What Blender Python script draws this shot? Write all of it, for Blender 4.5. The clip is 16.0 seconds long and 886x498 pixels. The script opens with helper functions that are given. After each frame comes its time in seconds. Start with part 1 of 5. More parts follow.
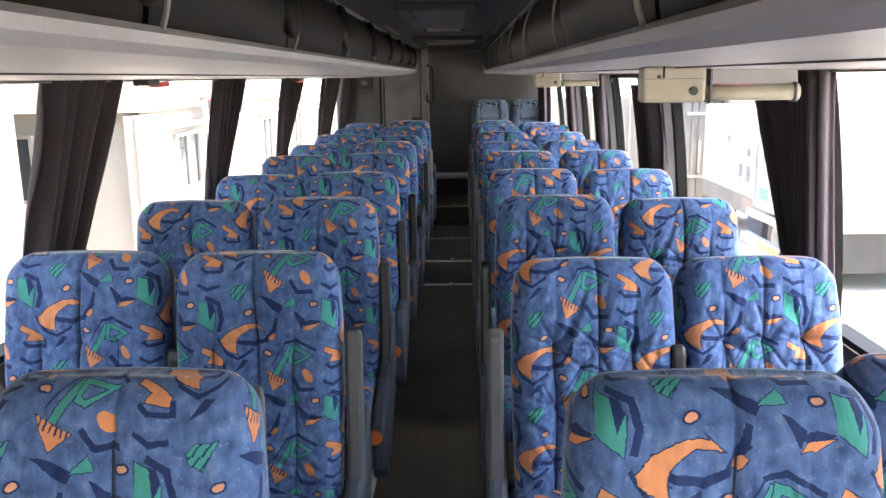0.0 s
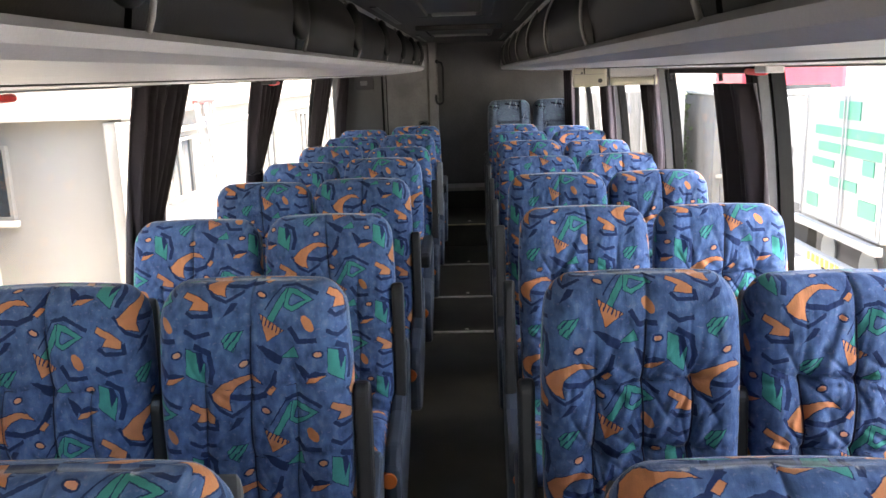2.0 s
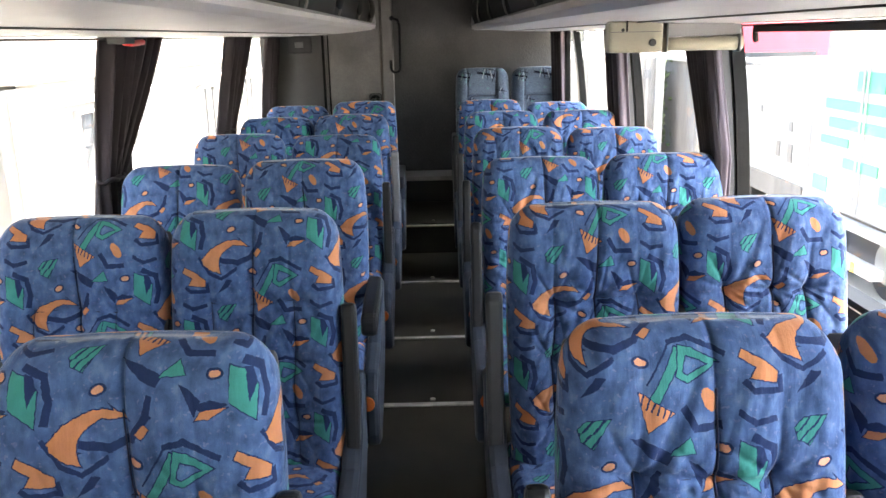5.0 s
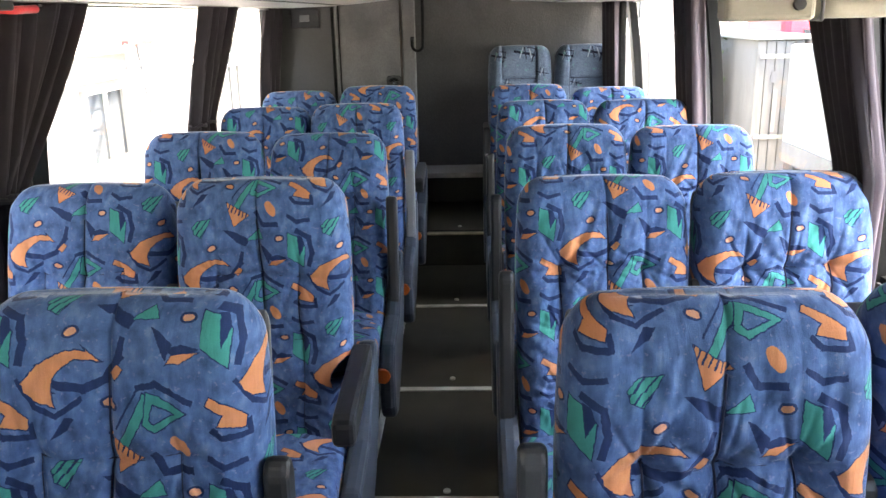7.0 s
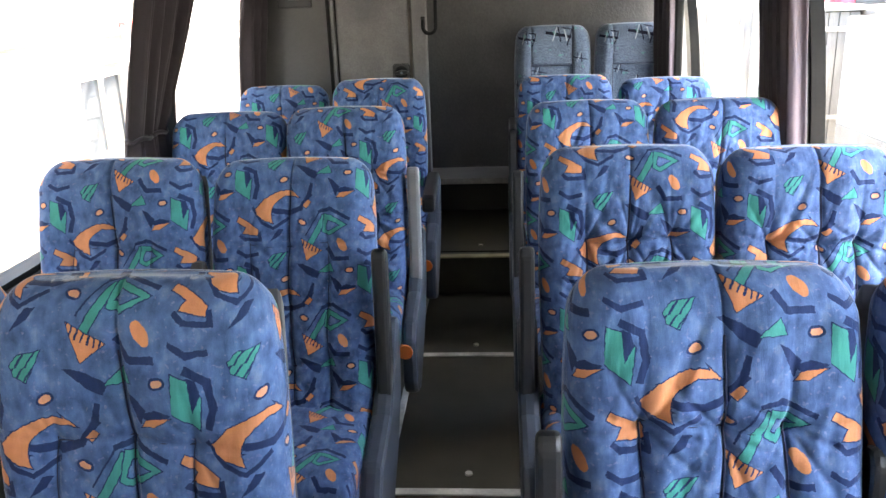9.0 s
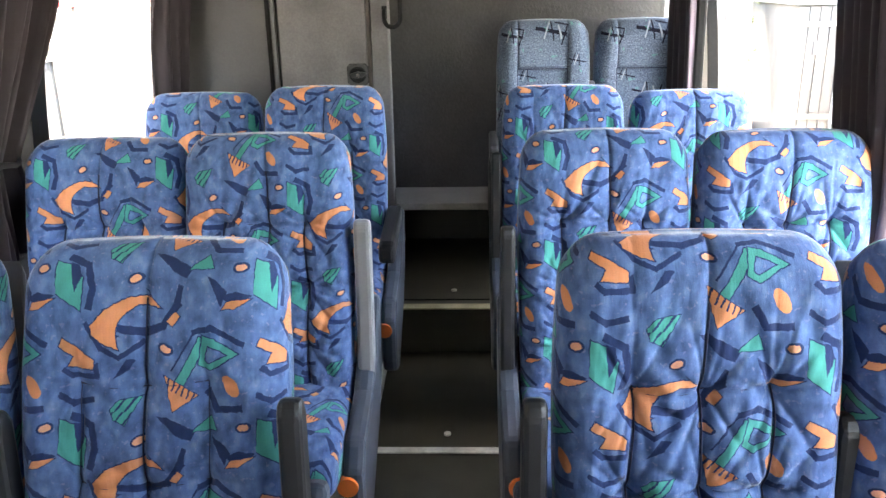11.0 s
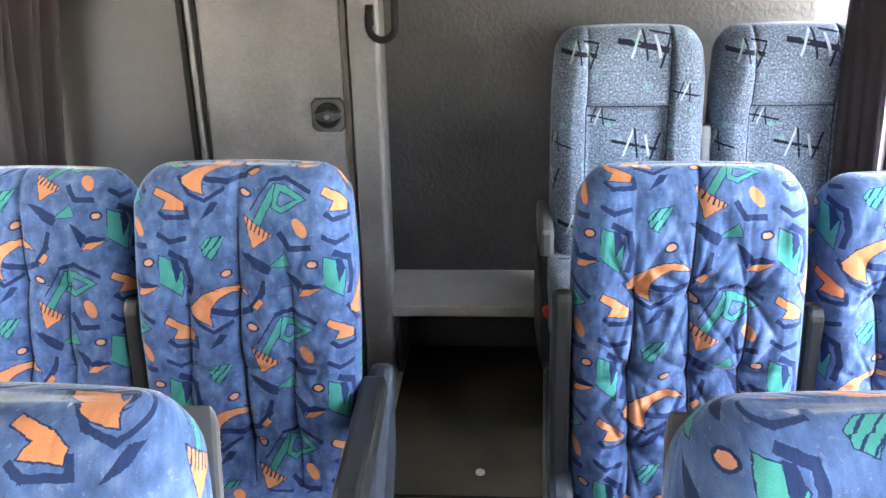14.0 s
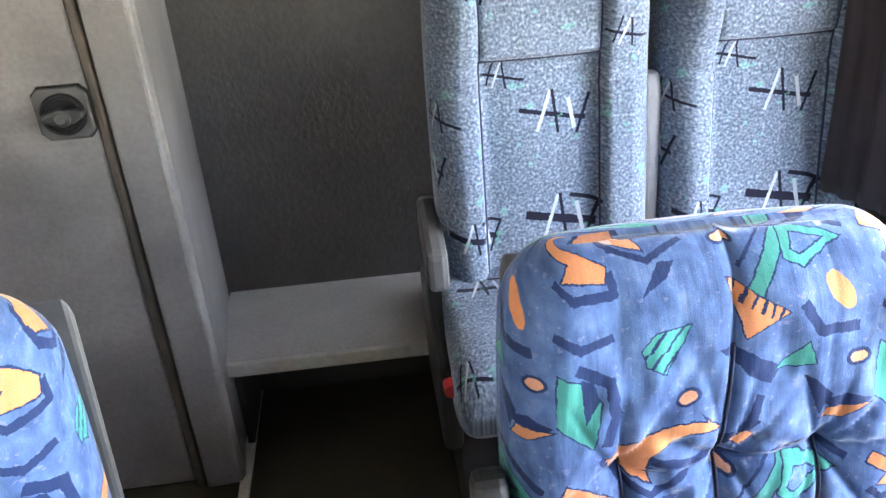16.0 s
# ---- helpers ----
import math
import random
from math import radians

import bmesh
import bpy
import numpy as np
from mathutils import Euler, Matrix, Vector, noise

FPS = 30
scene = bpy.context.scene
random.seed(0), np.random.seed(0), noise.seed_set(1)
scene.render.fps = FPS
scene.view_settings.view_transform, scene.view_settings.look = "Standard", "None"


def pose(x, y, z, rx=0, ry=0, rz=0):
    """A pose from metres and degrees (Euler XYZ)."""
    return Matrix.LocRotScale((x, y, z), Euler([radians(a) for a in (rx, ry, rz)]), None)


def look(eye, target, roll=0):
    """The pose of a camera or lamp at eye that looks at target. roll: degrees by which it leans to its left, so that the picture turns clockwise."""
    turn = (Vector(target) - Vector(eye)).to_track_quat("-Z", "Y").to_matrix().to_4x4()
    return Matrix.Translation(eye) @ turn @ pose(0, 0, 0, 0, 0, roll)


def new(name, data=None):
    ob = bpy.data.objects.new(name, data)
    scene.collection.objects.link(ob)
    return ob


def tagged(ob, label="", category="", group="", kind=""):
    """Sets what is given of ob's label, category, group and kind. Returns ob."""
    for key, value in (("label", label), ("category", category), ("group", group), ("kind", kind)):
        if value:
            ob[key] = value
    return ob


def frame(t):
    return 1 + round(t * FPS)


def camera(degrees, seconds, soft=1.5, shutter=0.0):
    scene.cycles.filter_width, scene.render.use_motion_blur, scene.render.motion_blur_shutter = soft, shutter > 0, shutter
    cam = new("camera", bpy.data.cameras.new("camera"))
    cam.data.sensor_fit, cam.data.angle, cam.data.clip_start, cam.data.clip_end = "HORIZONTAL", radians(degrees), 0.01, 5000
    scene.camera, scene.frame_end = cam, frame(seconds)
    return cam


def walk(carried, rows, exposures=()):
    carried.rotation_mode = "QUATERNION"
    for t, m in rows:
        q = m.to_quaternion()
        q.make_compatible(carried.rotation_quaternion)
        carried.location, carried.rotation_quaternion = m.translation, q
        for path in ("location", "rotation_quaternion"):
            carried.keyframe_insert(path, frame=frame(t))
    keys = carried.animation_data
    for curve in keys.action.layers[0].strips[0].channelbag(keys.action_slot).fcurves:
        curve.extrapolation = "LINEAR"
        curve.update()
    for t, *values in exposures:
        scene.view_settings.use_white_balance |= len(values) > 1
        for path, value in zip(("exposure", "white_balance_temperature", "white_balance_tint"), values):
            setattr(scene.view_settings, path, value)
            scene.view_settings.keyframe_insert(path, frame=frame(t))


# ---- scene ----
import functools

cam = camera(57.5, 16.0)
PATH = [
    (0, (0.101, -0.053, 1.495), (0.052, 1.902, 1.078), -0.8),
    (0.5, (0.094, 0.2, 1.5), (0.019, 2.154, 1.082), -0.9),
    (1, (0.093, 0.524, 1.5), (0.006, 2.468, 1.038), -1.2),
    (1.5, (0.128, 0.788, 1.504), (-0.002, 2.73, 1.043), -1.6),
    (2, (0.081, 1.105, 1.508), (-0.003, 3.057, 1.083), -1.8),
    (2.5, (0.075, 1.382, 1.489), (0.003, 3.32, 0.999), -1.8),
    (3, (0.115, 1.661, 1.502), (0.01, 3.612, 1.074), -1.0),
    (3.5, (0.077, 1.948, 1.493), (0.076, 3.905, 1.082), -0.2),
    (3.7, (0.058, 2.059, 1.496), (0.058, 4.017, 1.088), -1.3),
    (5.8, (0.043, 2.956, 1.45), (0.061, 4.877, 0.891), -1.1),
    (6, (0.062, 3.059, 1.442), (0.04, 4.981, 0.887), -1.3),
    (6.5, (0.121, 3.279, 1.449), (-0.016, 5.195, 0.89), -1.9),
    (7, (0.103, 3.507, 1.449), (0.027, 5.426, 0.89), -1.3),
    (7.5, (0.077, 3.717, 1.452), (0.017, 5.625, 0.854), -2.7),
    (8, (0.104, 3.959, 1.443), (0.003, 5.868, 0.856), -2.8),
    (8.2, (0.13, 4.049, 1.453), (-0.024, 5.953, 0.86), -1.7),
    (10.3, (0.089, 4.878, 1.445), (-0.013, 6.77, 0.803), -2.6),
    (10.5, (0.102, 4.966, 1.447), (-0.004, 6.855, 0.799), -1.8),
    (11, (0.089, 5.196, 1.442), (0.021, 7.088, 0.795), -1.0),
    (11.5, (0.067, 5.437, 1.444), (-0.025, 7.321, 0.78), -2.1),
    (12, (0.079, 5.676, 1.433), (-0.075, 7.545, 0.74), -2.8),
    (12.5, (0.089, 5.898, 1.427), (-0.058, 7.741, 0.664), -1.1),
    (13, (0.052, 6.149, 1.43), (-0.03, 8.011, 0.703), -0.2),
    (13.5, (0.036, 6.342, 1.436), (-0.027, 8.191, 0.678), -0.8),
    (14, (0.06, 6.588, 1.444), (-0.073, 8.458, 0.748), -1.2),
    (14.5, (0.081, 6.791, 1.453), (-0.062, 8.666, 0.772), -1.2),
    (15, (0.062, 7.018, 1.463), (0.01, 8.902, 0.795), -2.3),
    (15.5, (0.048, 7.184, 1.455), (0.082, 9.02, 0.662), -2.7),
    (16, (0.102, 7.39, 1.438), (0.246, 9.137, 0.474), -3.8),
]
EXPOSURES = [(0.0, 4.1, 7400, 16), (1.5, 3.8, 7400, 16), (2.5, 4.2, 7400, 14), (3.5, 4.0, 7400, 13), (6.0, 4.7, 7400, 13), (8.0, 4.55, 7400, 13), (10.5, 5.3, 7550, 14), (11.5, 5.3, 7550, 14), (12.5, 5.45, 7450, 15), (14.0, 5.85, 7400, 15), (16.0, 6.1, 7550, 15)]
walk(cam, [(t, look(eye, target, roll)) for t, eye, target, roll in PATH], EXPOSURES)

# ---- world, sun, exposure ----
world = bpy.data.worlds.new("sky")
scene.world = world
world.use_nodes = True
wn = world.node_tree
sky = wn.nodes.new("ShaderNodeTexSky")
sky.sky_type = 'NISHITA'
sky.sun_disc = False
sky.sun_elevation = radians(71)
sky.sun_rotation = radians(109)
sky.dust_density = 3.0
wn.links.new(sky.outputs[0], wn.nodes["Background"].inputs[0])
wn.nodes["Background"].inputs[1].default_value = 0.2
sun_data = bpy.data.lights.new("sun", 'SUN')
sun_data.energy, sun_data.angle, sun_data.color = 2.4, radians(4), (1.0, 0.96, 0.9)
sun = new("sun", sun_data)
sun.matrix_world = look((13, -4.5, 40), (0, 0, 0))


# ---- materials ----
def material(name, base, rough=0.6, metal=0.0, grain=0.0, scale=60.0, bump=0.0, stain=0.0, stain_scale=3.0, sheen=0.0, stretch=(1, 1, 1), relief=0.002):
    m = bpy.data.materials.new(name)
    m.use_nodes = True
    nt = m.node_tree
    b = nt.nodes["Principled BSDF"]
    b.inputs["Roughness"].default_value = rough
    b.inputs["Metallic"].default_value = metal
    b.inputs["Sheen Weight"].default_value = sheen
    co = nt.nodes.new("ShaderNodeTexCoord")
    mp = nt.nodes.new("ShaderNodeMapping")
    mp.inputs["Scale"].default_value = stretch
    nt.links.new(co.outputs["Object"], mp.inputs[0])
    n1 = nt.nodes.new("ShaderNodeTexNoise")
    n1.inputs["Scale"].default_value, n1.inputs["Detail"].default_value = scale, 4
    nt.links.new(mp.outputs[0], n1.inputs["Vector"])
    n2 = nt.nodes.new("ShaderNodeTexNoise")
    n2.inputs["Scale"].default_value, n2.inputs["Detail"].default_value = stain_scale, 6
    nt.links.new(mp.outputs[0], n2.inputs["Vector"])
    r1 = nt.nodes.new("ShaderNodeMapRange")
    r1.inputs[1].default_value, r1.inputs[2].default_value = 0.3, 0.7
    r1.inputs[3].default_value, r1.inputs[4].default_value = 1 - grain, 1 + grain
    nt.links.new(n1.outputs[0], r1.inputs[0])
    r2 = nt.nodes.new("ShaderNodeMapRange")
    r2.inputs[1].default_value, r2.inputs[2].default_value = 0.3, 0.7
    r2.inputs[3].default_value, r2.inputs[4].default_value = 1 - stain, 1 + stain
    nt.links.new(n2.outputs[0], r2.inputs[0])
    mu = nt.nodes.new("ShaderNodeMath")
    mu.operation = 'MULTIPLY'
    nt.links.new(r1.outputs[0], mu.inputs[0])
    nt.links.new(r2.outputs[0], mu.inputs[1])
    vm = nt.nodes.new("ShaderNodeVectorMath")
    vm.operation = 'SCALE'
    vm.inputs[0].default_value = base
    nt.links.new(mu.outputs[0], vm.inputs["Scale"])
    nt.links.new(vm.outputs[0], b.inputs["Base Color"])
    if bump:
        bp = nt.nodes.new("ShaderNodeBump")
        bp.inputs["Strength"].default_value, bp.inputs["Distance"].default_value = bump, relief
        nt.links.new(n1.outputs[0], bp.inputs["Height"])
        nt.links.new(bp.outputs[0], b.inputs["Normal"])
    return m


class Print:
    """Builds a printed pattern from straight-edged and oval motifs in a repeating tile."""

    def __init__(self, name, tile, cells, wobble, bend):
        self.m = bpy.data.materials.new(name)
        self.m.use_nodes = True
        self.nt = self.m.node_tree
        nt = self.nt
        self.bsdf = nt.nodes["Principled BSDF"]
        uv = nt.nodes.new("ShaderNodeUVMap")
        uv.uv_map = "uv"
        info = nt.nodes.new("ShaderNodeObjectInfo")
        hop = nt.nodes.new("ShaderNodeVectorMath")
        hop.operation = 'MULTIPLY_ADD'
        nt.links.new(info.outputs["Color"], hop.inputs[0])
        hop.inputs[1].default_value = (tile[0], tile[1], 0)
        nt.links.new(uv.outputs[0], hop.inputs[2])
        self.uv = hop.outputs[0]
        nz = nt.nodes.new("ShaderNodeTexNoise")
        nz.inputs["Scale"].default_value, nz.inputs["Detail"].default_value = bend, 2
        nt.links.new(self.uv, nz.inputs["Vector"])
        wob = nt.nodes.new("ShaderNodeVectorMath")
        wob.operation = 'MULTIPLY_ADD'
        nt.links.new(nz.outputs["Color"], wob.inputs[0])
        wob.inputs[1].default_value = (wobble, wobble, 0)
        fray = nt.nodes.new("ShaderNodeTexNoise")
        fray.inputs["Scale"].default_value, fray.inputs["Detail"].default_value = 420, 1
        nt.links.new(self.uv, fray.inputs["Vector"])
        rag = nt.nodes.new("ShaderNodeVectorMath")
        rag.operation = 'MULTIPLY_ADD'
        nt.links.new(fray.outputs["Color"], rag.inputs[0])
        rag.inputs[1].default_value = (0.0024, 0.0024, 0)
        nt.links.new(self.uv, rag.inputs[2])
        nt.links.new(rag.outputs[0], wob.inputs[2])
        sc = nt.nodes.new("ShaderNodeVectorMath")
        sc.operation = 'MULTIPLY'
        nt.links.new(wob.outputs[0], sc.inputs[0])
        sc.inputs[1].default_value = (1 / tile[0], -1 / tile[1], 0)
        fr = nt.nodes.new("ShaderNodeVectorMath")
        fr.operation = 'FRACTION'
        nt.links.new(sc.outputs[0], fr.inputs[0])
        up = nt.nodes.new("ShaderNodeVectorMath")
        up.operation = 'MULTIPLY_ADD'
        nt.links.new(fr.outputs[0], up.inputs[0])
        up.inputs[1].default_value = (cells[0], cells[1], 0)
        up.inputs[2].default_value = (0, 0, 1)
        self.p = up.outputs[0]
        self.colour = None

    def calc(self, op, a, b=None):
        n = self.nt.nodes.new("ShaderNodeMath")
        n.operation = op
        for k, v in enumerate((a, b)):
            if v is None:
                continue
            if isinstance(v, (int, float)):
                n.inputs[k].default_value = v
            else:
                self.nt.links.new(v, n.inputs[k])
        return n.outputs[0]

    def along(self, a, b, c):
        n = self.nt.nodes.new("ShaderNodeVectorMath")
        n.operation = 'DOT_PRODUCT'
        self.nt.links.new(self.p, n.inputs[0])
        n.inputs[1].default_value = (a, b, c)
        return n.outputs["Value"]

    def poly(self, pts):
        area = sum(p[0] * q[1] - q[0] * p[1] for p, q in zip(pts, pts[1:] + pts[:1]))
        s = 1 if area > 0 else -1
        d = None
        for p, q in zip(pts, pts[1:] + pts[:1]):
            ex, ey = q[0] - p[0], q[1] - p[1]
            k = s / math.hypot(ex, ey)
            nx, ny = -ey * k, ex * k
            e = self.along(nx, ny, -(nx * p[0] + ny * p[1]))
            d = e if d is None else self.calc('MINIMUM', d, e)
        return d

    def oval(self, cx, cy, rx, ry, turn=0):
        c, s = math.cos(radians(turn)), math.sin(radians(turn))
        a = self.along(c / rx, s / rx, -(c * cx + s * cy) / rx)
        b = self.along(-s / ry, c / ry, (s * cx - c * cy) / ry)
        r = self.calc('SQRT', self.calc('ADD', self.calc('MULTIPLY', a, a), self.calc('MULTIPLY', b, b)))
        return self.calc('MULTIPLY', self.calc('SUBTRACT', 1.0, r), min(rx, ry))

    def without(self, a, b):
        return self.calc('MINIMUM', a, self.calc('MULTIPLY', b, -1.0))

    def either(self, a, b):
        return self.calc('MAXIMUM', a, b)

    def lay(self, d, fill, rim=None, width=0.0, amount=1.0):
        if rim is not None:
            self.lay(self.calc('ADD', d, width), rim)
        mask = self.calc('MULTIPLY', self.calc('GREATER_THAN', d, 0.0), amount)
        n = self.nt.nodes.new("ShaderNodeMix")
        n.data_type = 'RGBA'
        self.nt.links.new(mask, n.inputs[0])
        self.nt.links.new(self.colour, n.inputs[6])
        n.inputs[7].default_value = (*fill, 1)
        self.colour = n.outputs[2]

    def noise(self, scale, detail=3, vector=None):
        n = self.nt.nodes.new("ShaderNodeTexNoise")
        n.inputs["Scale"].default_value, n.inputs["Detail"].default_value = scale, detail
        self.nt.links.new(vector if vector is not None else self.uv, n.inputs["Vector"])
        return n.outputs[0]

    def ramp(self, value, stops):
        n = self.nt.nodes.new("ShaderNodeValToRGB")
        self.nt.links.new(value, n.inputs[0])
        els = n.color_ramp.elements
        while len(els) < len(stops):
            els.new(0.5)
        for e, (pos, col) in zip(els, stops):
            e.position, e.color = pos, (*col, 1)
        return n.outputs[0]

    def stretched(self, across, along):
        n = self.nt.nodes.new("ShaderNodeVectorMath")
        n.operation = 'MULTIPLY'
        n.inputs[1].default_value = (across, along, 1.0)
        self.nt.links.new(self.uv, n.inputs[0])
        return n.outputs[0]

    def finish(self, rough, sheen, fine, bump, gathers=0.0):
        nt = self.nt
        f = self.noise(fine, 2)
        w = self.noise(38, 3)
        mr = nt.nodes.new("ShaderNodeMapRange")
        mr.inputs[1].default_value, mr.inputs[2].default_value = 0.3, 0.7
        mr.inputs[3].default_value, mr.inputs[4].default_value = 0.66, 1.30
        nap = self.noise(7.5, 2, self.stretched(1.0, 0.7))
        nt.links.new(self.calc('ADD', self.calc('ADD', self.calc('MULTIPLY', f, 0.4), self.calc('MULTIPLY', w, 0.3)), self.calc('MULTIPLY', nap, 0.3)), mr.inputs[0])
        sc = nt.nodes.new("ShaderNodeVectorMath")
        sc.operation = 'SCALE'
        nt.links.new(self.colour, sc.inputs[0])
        nt.links.new(mr.outputs[0], sc.inputs["Scale"])
        nt.links.new(sc.outputs[0], self.bsdf.inputs["Base Color"])
        self.bsdf.inputs["Roughness"].default_value = rough
        self.bsdf.inputs["Sheen Weight"].default_value = sheen
        self.bsdf.inputs["Sheen Roughness"].default_value = 0.26
        self.bsdf.inputs["Specular IOR Level"].default_value = 0.15
        bp = nt.nodes.new("ShaderNodeBump")
        bp.inputs["Strength"].default_value, bp.inputs["Distance"].default_value = bump, 0.0015
        nt.links.new(f, bp.inputs["Height"])
        if gathers:
            wrinkle = nt.nodes.new("ShaderNodeBump")
            wrinkle.inputs["Strength"].default_value, wrinkle.inputs["Distance"].default_value = gathers, 0.006
            nt.links.new(self.noise(70, 3, self.stretched(1.0, 0.16)), wrinkle.inputs["Height"])
            nt.links.new(wrinkle.outputs[0], bp.inputs["Normal"])
        nt.links.new(bp.outputs[0], self.bsdf.inputs["Normal"])
        return self.m


NAVY, ORANGE, TEAL = (0.014, 0.028, 0.084), (0.52, 0.204, 0.096), (0.036, 0.222, 0.188)


def blue_fabric():
    f = Print("blue_velour", (0.31, 0.24), (360, 268), 0.0045, 85)
    brush = f.nt.nodes.new("ShaderNodeVectorMath")
    brush.operation = 'MULTIPLY'
    brush.inputs[1].default_value = (1.0, 0.68, 1.0)
    f.nt.links.new(f.uv, brush.inputs[0])
    f.colour = f.ramp(f.noise(48, 8, brush.outputs[0]), [(0.25, (0.026, 0.051, 0.121)), (0.42, (0.049, 0.091, 0.197)), (0.56, (0.071, 0.126, 0.255)), (0.74, (0.122, 0.174, 0.298))])
    flecks = f.noise(120, 4)
    f.lay(f.calc('SUBTRACT', flecks, 0.63), (0.26, 0.24, 0.36), amount=0.3)
    f.lay(f.calc('SUBTRACT', f.noise(60, 5), 0.60), (0.06, 0.10, 0.22), amount=0.45)
    X, Y, W, H = 1070, 280, 360, 268

    def shape(pts, dx=0, dy=0):
        return f.poly([(x - X + dx, y - Y + dy) for x, y in pts])

    def line(pts, w0):
        d = None
        for (x0, y0), (x1, y1) in zip(pts, pts[1:]):
            l = math.hypot(x1 - x0, y1 - y0)
            w = w0 * 1.2
            ex, ey = (x1 - x0) / l * w * 0.4, (y1 - y0) / l * w * 0.4
            nx, ny = -(y1 - y0) / l * w / 2, (x1 - x0) / l * w / 2
            e = shape([(x0 + nx - ex, y0 + ny - ey), (x1 + nx + ex, y1 + ny + ey), (x1 - nx + ex, y1 - ny + ey), (x0 - nx - ex, y0 - ny - ey)])
            d = e if d is None else f.either(d, e)
        return d

    # dark shadow shapes
    f.lay(line([(1098, 288), (1130, 304), (1137, 344), (1128, 374)], 11), NAVY)
    f.lay(line([(1280, 475), (1323, 413)], 3), NAVY)
    f.lay(line([(1323, 413), (1354, 405), (1409, 432)], 8), NAVY)
    f.lay(line([(1184, 410), (1230, 416), (1266, 404), (1294, 370)], 11), NAVY)
    f.lay(shape([(1280, 384), (1297, 338), (1305, 342), (1298, 376)]), NAVY)
    f.lay(line([(1122, 402), (1148, 440), (1182, 456), (1224, 432)], 7), NAVY)
    f.lay(line([(1344, 516), (1362, 543), (1402, 541)], 10), NAVY)
    f.lay(shape([(1250, 286), (1272, 288), (1322, 310), (1312, 328), (1286, 318)]), NAVY)
    f.lay(shape([(1348, 322), (1366, 330), (1384, 348), (1372, 372)]), NAVY)
    f.lay(shape([(1372, 354), (1400, 346), (1428, 352), (1410, 364), (1384, 364)]), NAVY)
    f.lay(shape([(1155, 514), (1195, 458), (1228, 460), (1200, 476), (1184, 498)]), NAVY)
    f.lay(line([(1074, 520), (1098, 534), (1132, 528)], 8), NAVY)
    def pieces(parts, dx=0, dy=0):
        """Convex pieces of one motif, in tile units, grown a little so that they close up."""
        d = None
        for pts in parts:
            e = f.poly([(x + dx, y + dy) for x, y in pts])
            d = e if d is None else f.either(d, e)
        return f.calc('ADD', d, 0.9)

    # orange horn, boot, blot and bits
    outer = [(117, -39), (103, -51), (82, -55), (52, -49), (17, -34), (-10, -8), (-6, 4), (9, 17), (39, 27)]
    inner = [(110, -40), (82, -43), (59, -33), (44, -20), (36, -7), (33, 9)]
    horn = [[outer[0], outer[1], inner[0]]] + [[outer[k], outer[k + 1], inner[k], inner[k - 1]] for k in range(1, 6)] + [[outer[6], outer[7], inner[5]], [outer[7], outer[8], inner[5]]]
    f.lay(pieces(horn, 70, 134), ORANGE, NAVY, 2)
    f.lay(shape([(1272, 398), (1288, 382), (1297, 389), (1283, 405)]), ORANGE, NAVY, 1.5)
    f.lay(line([(1083, 475), (1096, 487), (1142, 487), (1140, 468)], 8), NAVY)
    f.lay(pieces([[(10, 145), (40, 160), (32, 172), (4, 156)], [(40, 160), (66, 179), (63, 194), (18, 188), (32, 172)]]), ORANGE, NAVY, 2)
    f.lay(f.oval(1386 - X, 503 - Y, 12, 21, -35), ORANGE)
    f.lay(shape([(1374, 376), (1384, 363), (1426, 357), (1396, 374)]), ORANGE, NAVY, 1.5)
    # teal door, pennant, leaf and wedge
    f.lay(shape([(1083, 288), (1108, 298), (1130, 322), (1122, 376), (1080, 345)], -10, 4), TEAL, NAVY, 2)
    f.lay(shape([(1107, 294), (1122, 298), (1128, 320), (1113, 348)], -10, 4), NAVY)
    f.lay(pieces([[(-79, 54), (-67, 59), (-17, -21), (-31, -25)]], 293, 167), TEAL, NAVY, 2)
    rim = f.without(pieces([[(-25, -27), (-6, -23), (36, 0), (-15, 28), (-33, 18)]], 293, 167), pieces([[(-16, -13), (19, 1), (-15, 17), (-24, 11)]], 293, 167))
    f.lay(rim, TEAL, NAVY, 2)
    for dy in (0, -H):
        leaf = shape([(1165, 544), (1181, 529), (1219, 524), (1191, 571), (1170, 560)], 0, dy)
        f.lay(leaf, TEAL, NAVY, 1.5)
        f.lay(f.calc('MULTIPLY', leaf, f.calc('LESS_THAN', f.calc('SINE', f.along(0.36, 0.30, 0)), -0.72)), NAVY)
    f.lay(shape([(1316, 312), (1350, 286), (1360, 310)]), TEAL, NAVY, 1.5)
    comb = f.poly([(194, 205), (255, 240), (211, 266)])
    f.lay(comb, ORANGE, NAVY, 1.5)
    teeth = f.calc('GREATER_THAN', f.calc('SINE', f.calc('ADD', f.along(0.56, 0.26, 0), f.calc('MULTIPLY', f.noise(70, 2), 3.0))), 0.5)
    upper = f.calc('MINIMUM', comb, f.along(0.42, -0.90, -0.42 * 194 + 0.90 * 226))
    f.lay(f.calc('MULTIPLY', upper, teeth), NAVY)
    for cx, cy, a in ((1216, 330, -20), (1270, 440, 20), (1408, 306, -8)):
        f.lay(f.oval(cx - X, cy - Y, 15, 9.5, a), NAVY)
        f.lay(f.oval(cx - X, cy - Y, 10.5, 6, a), (0.56, 0.25, 0.15))
    return f.finish(0.85, 0.32, 900, 0.3, 0.35)


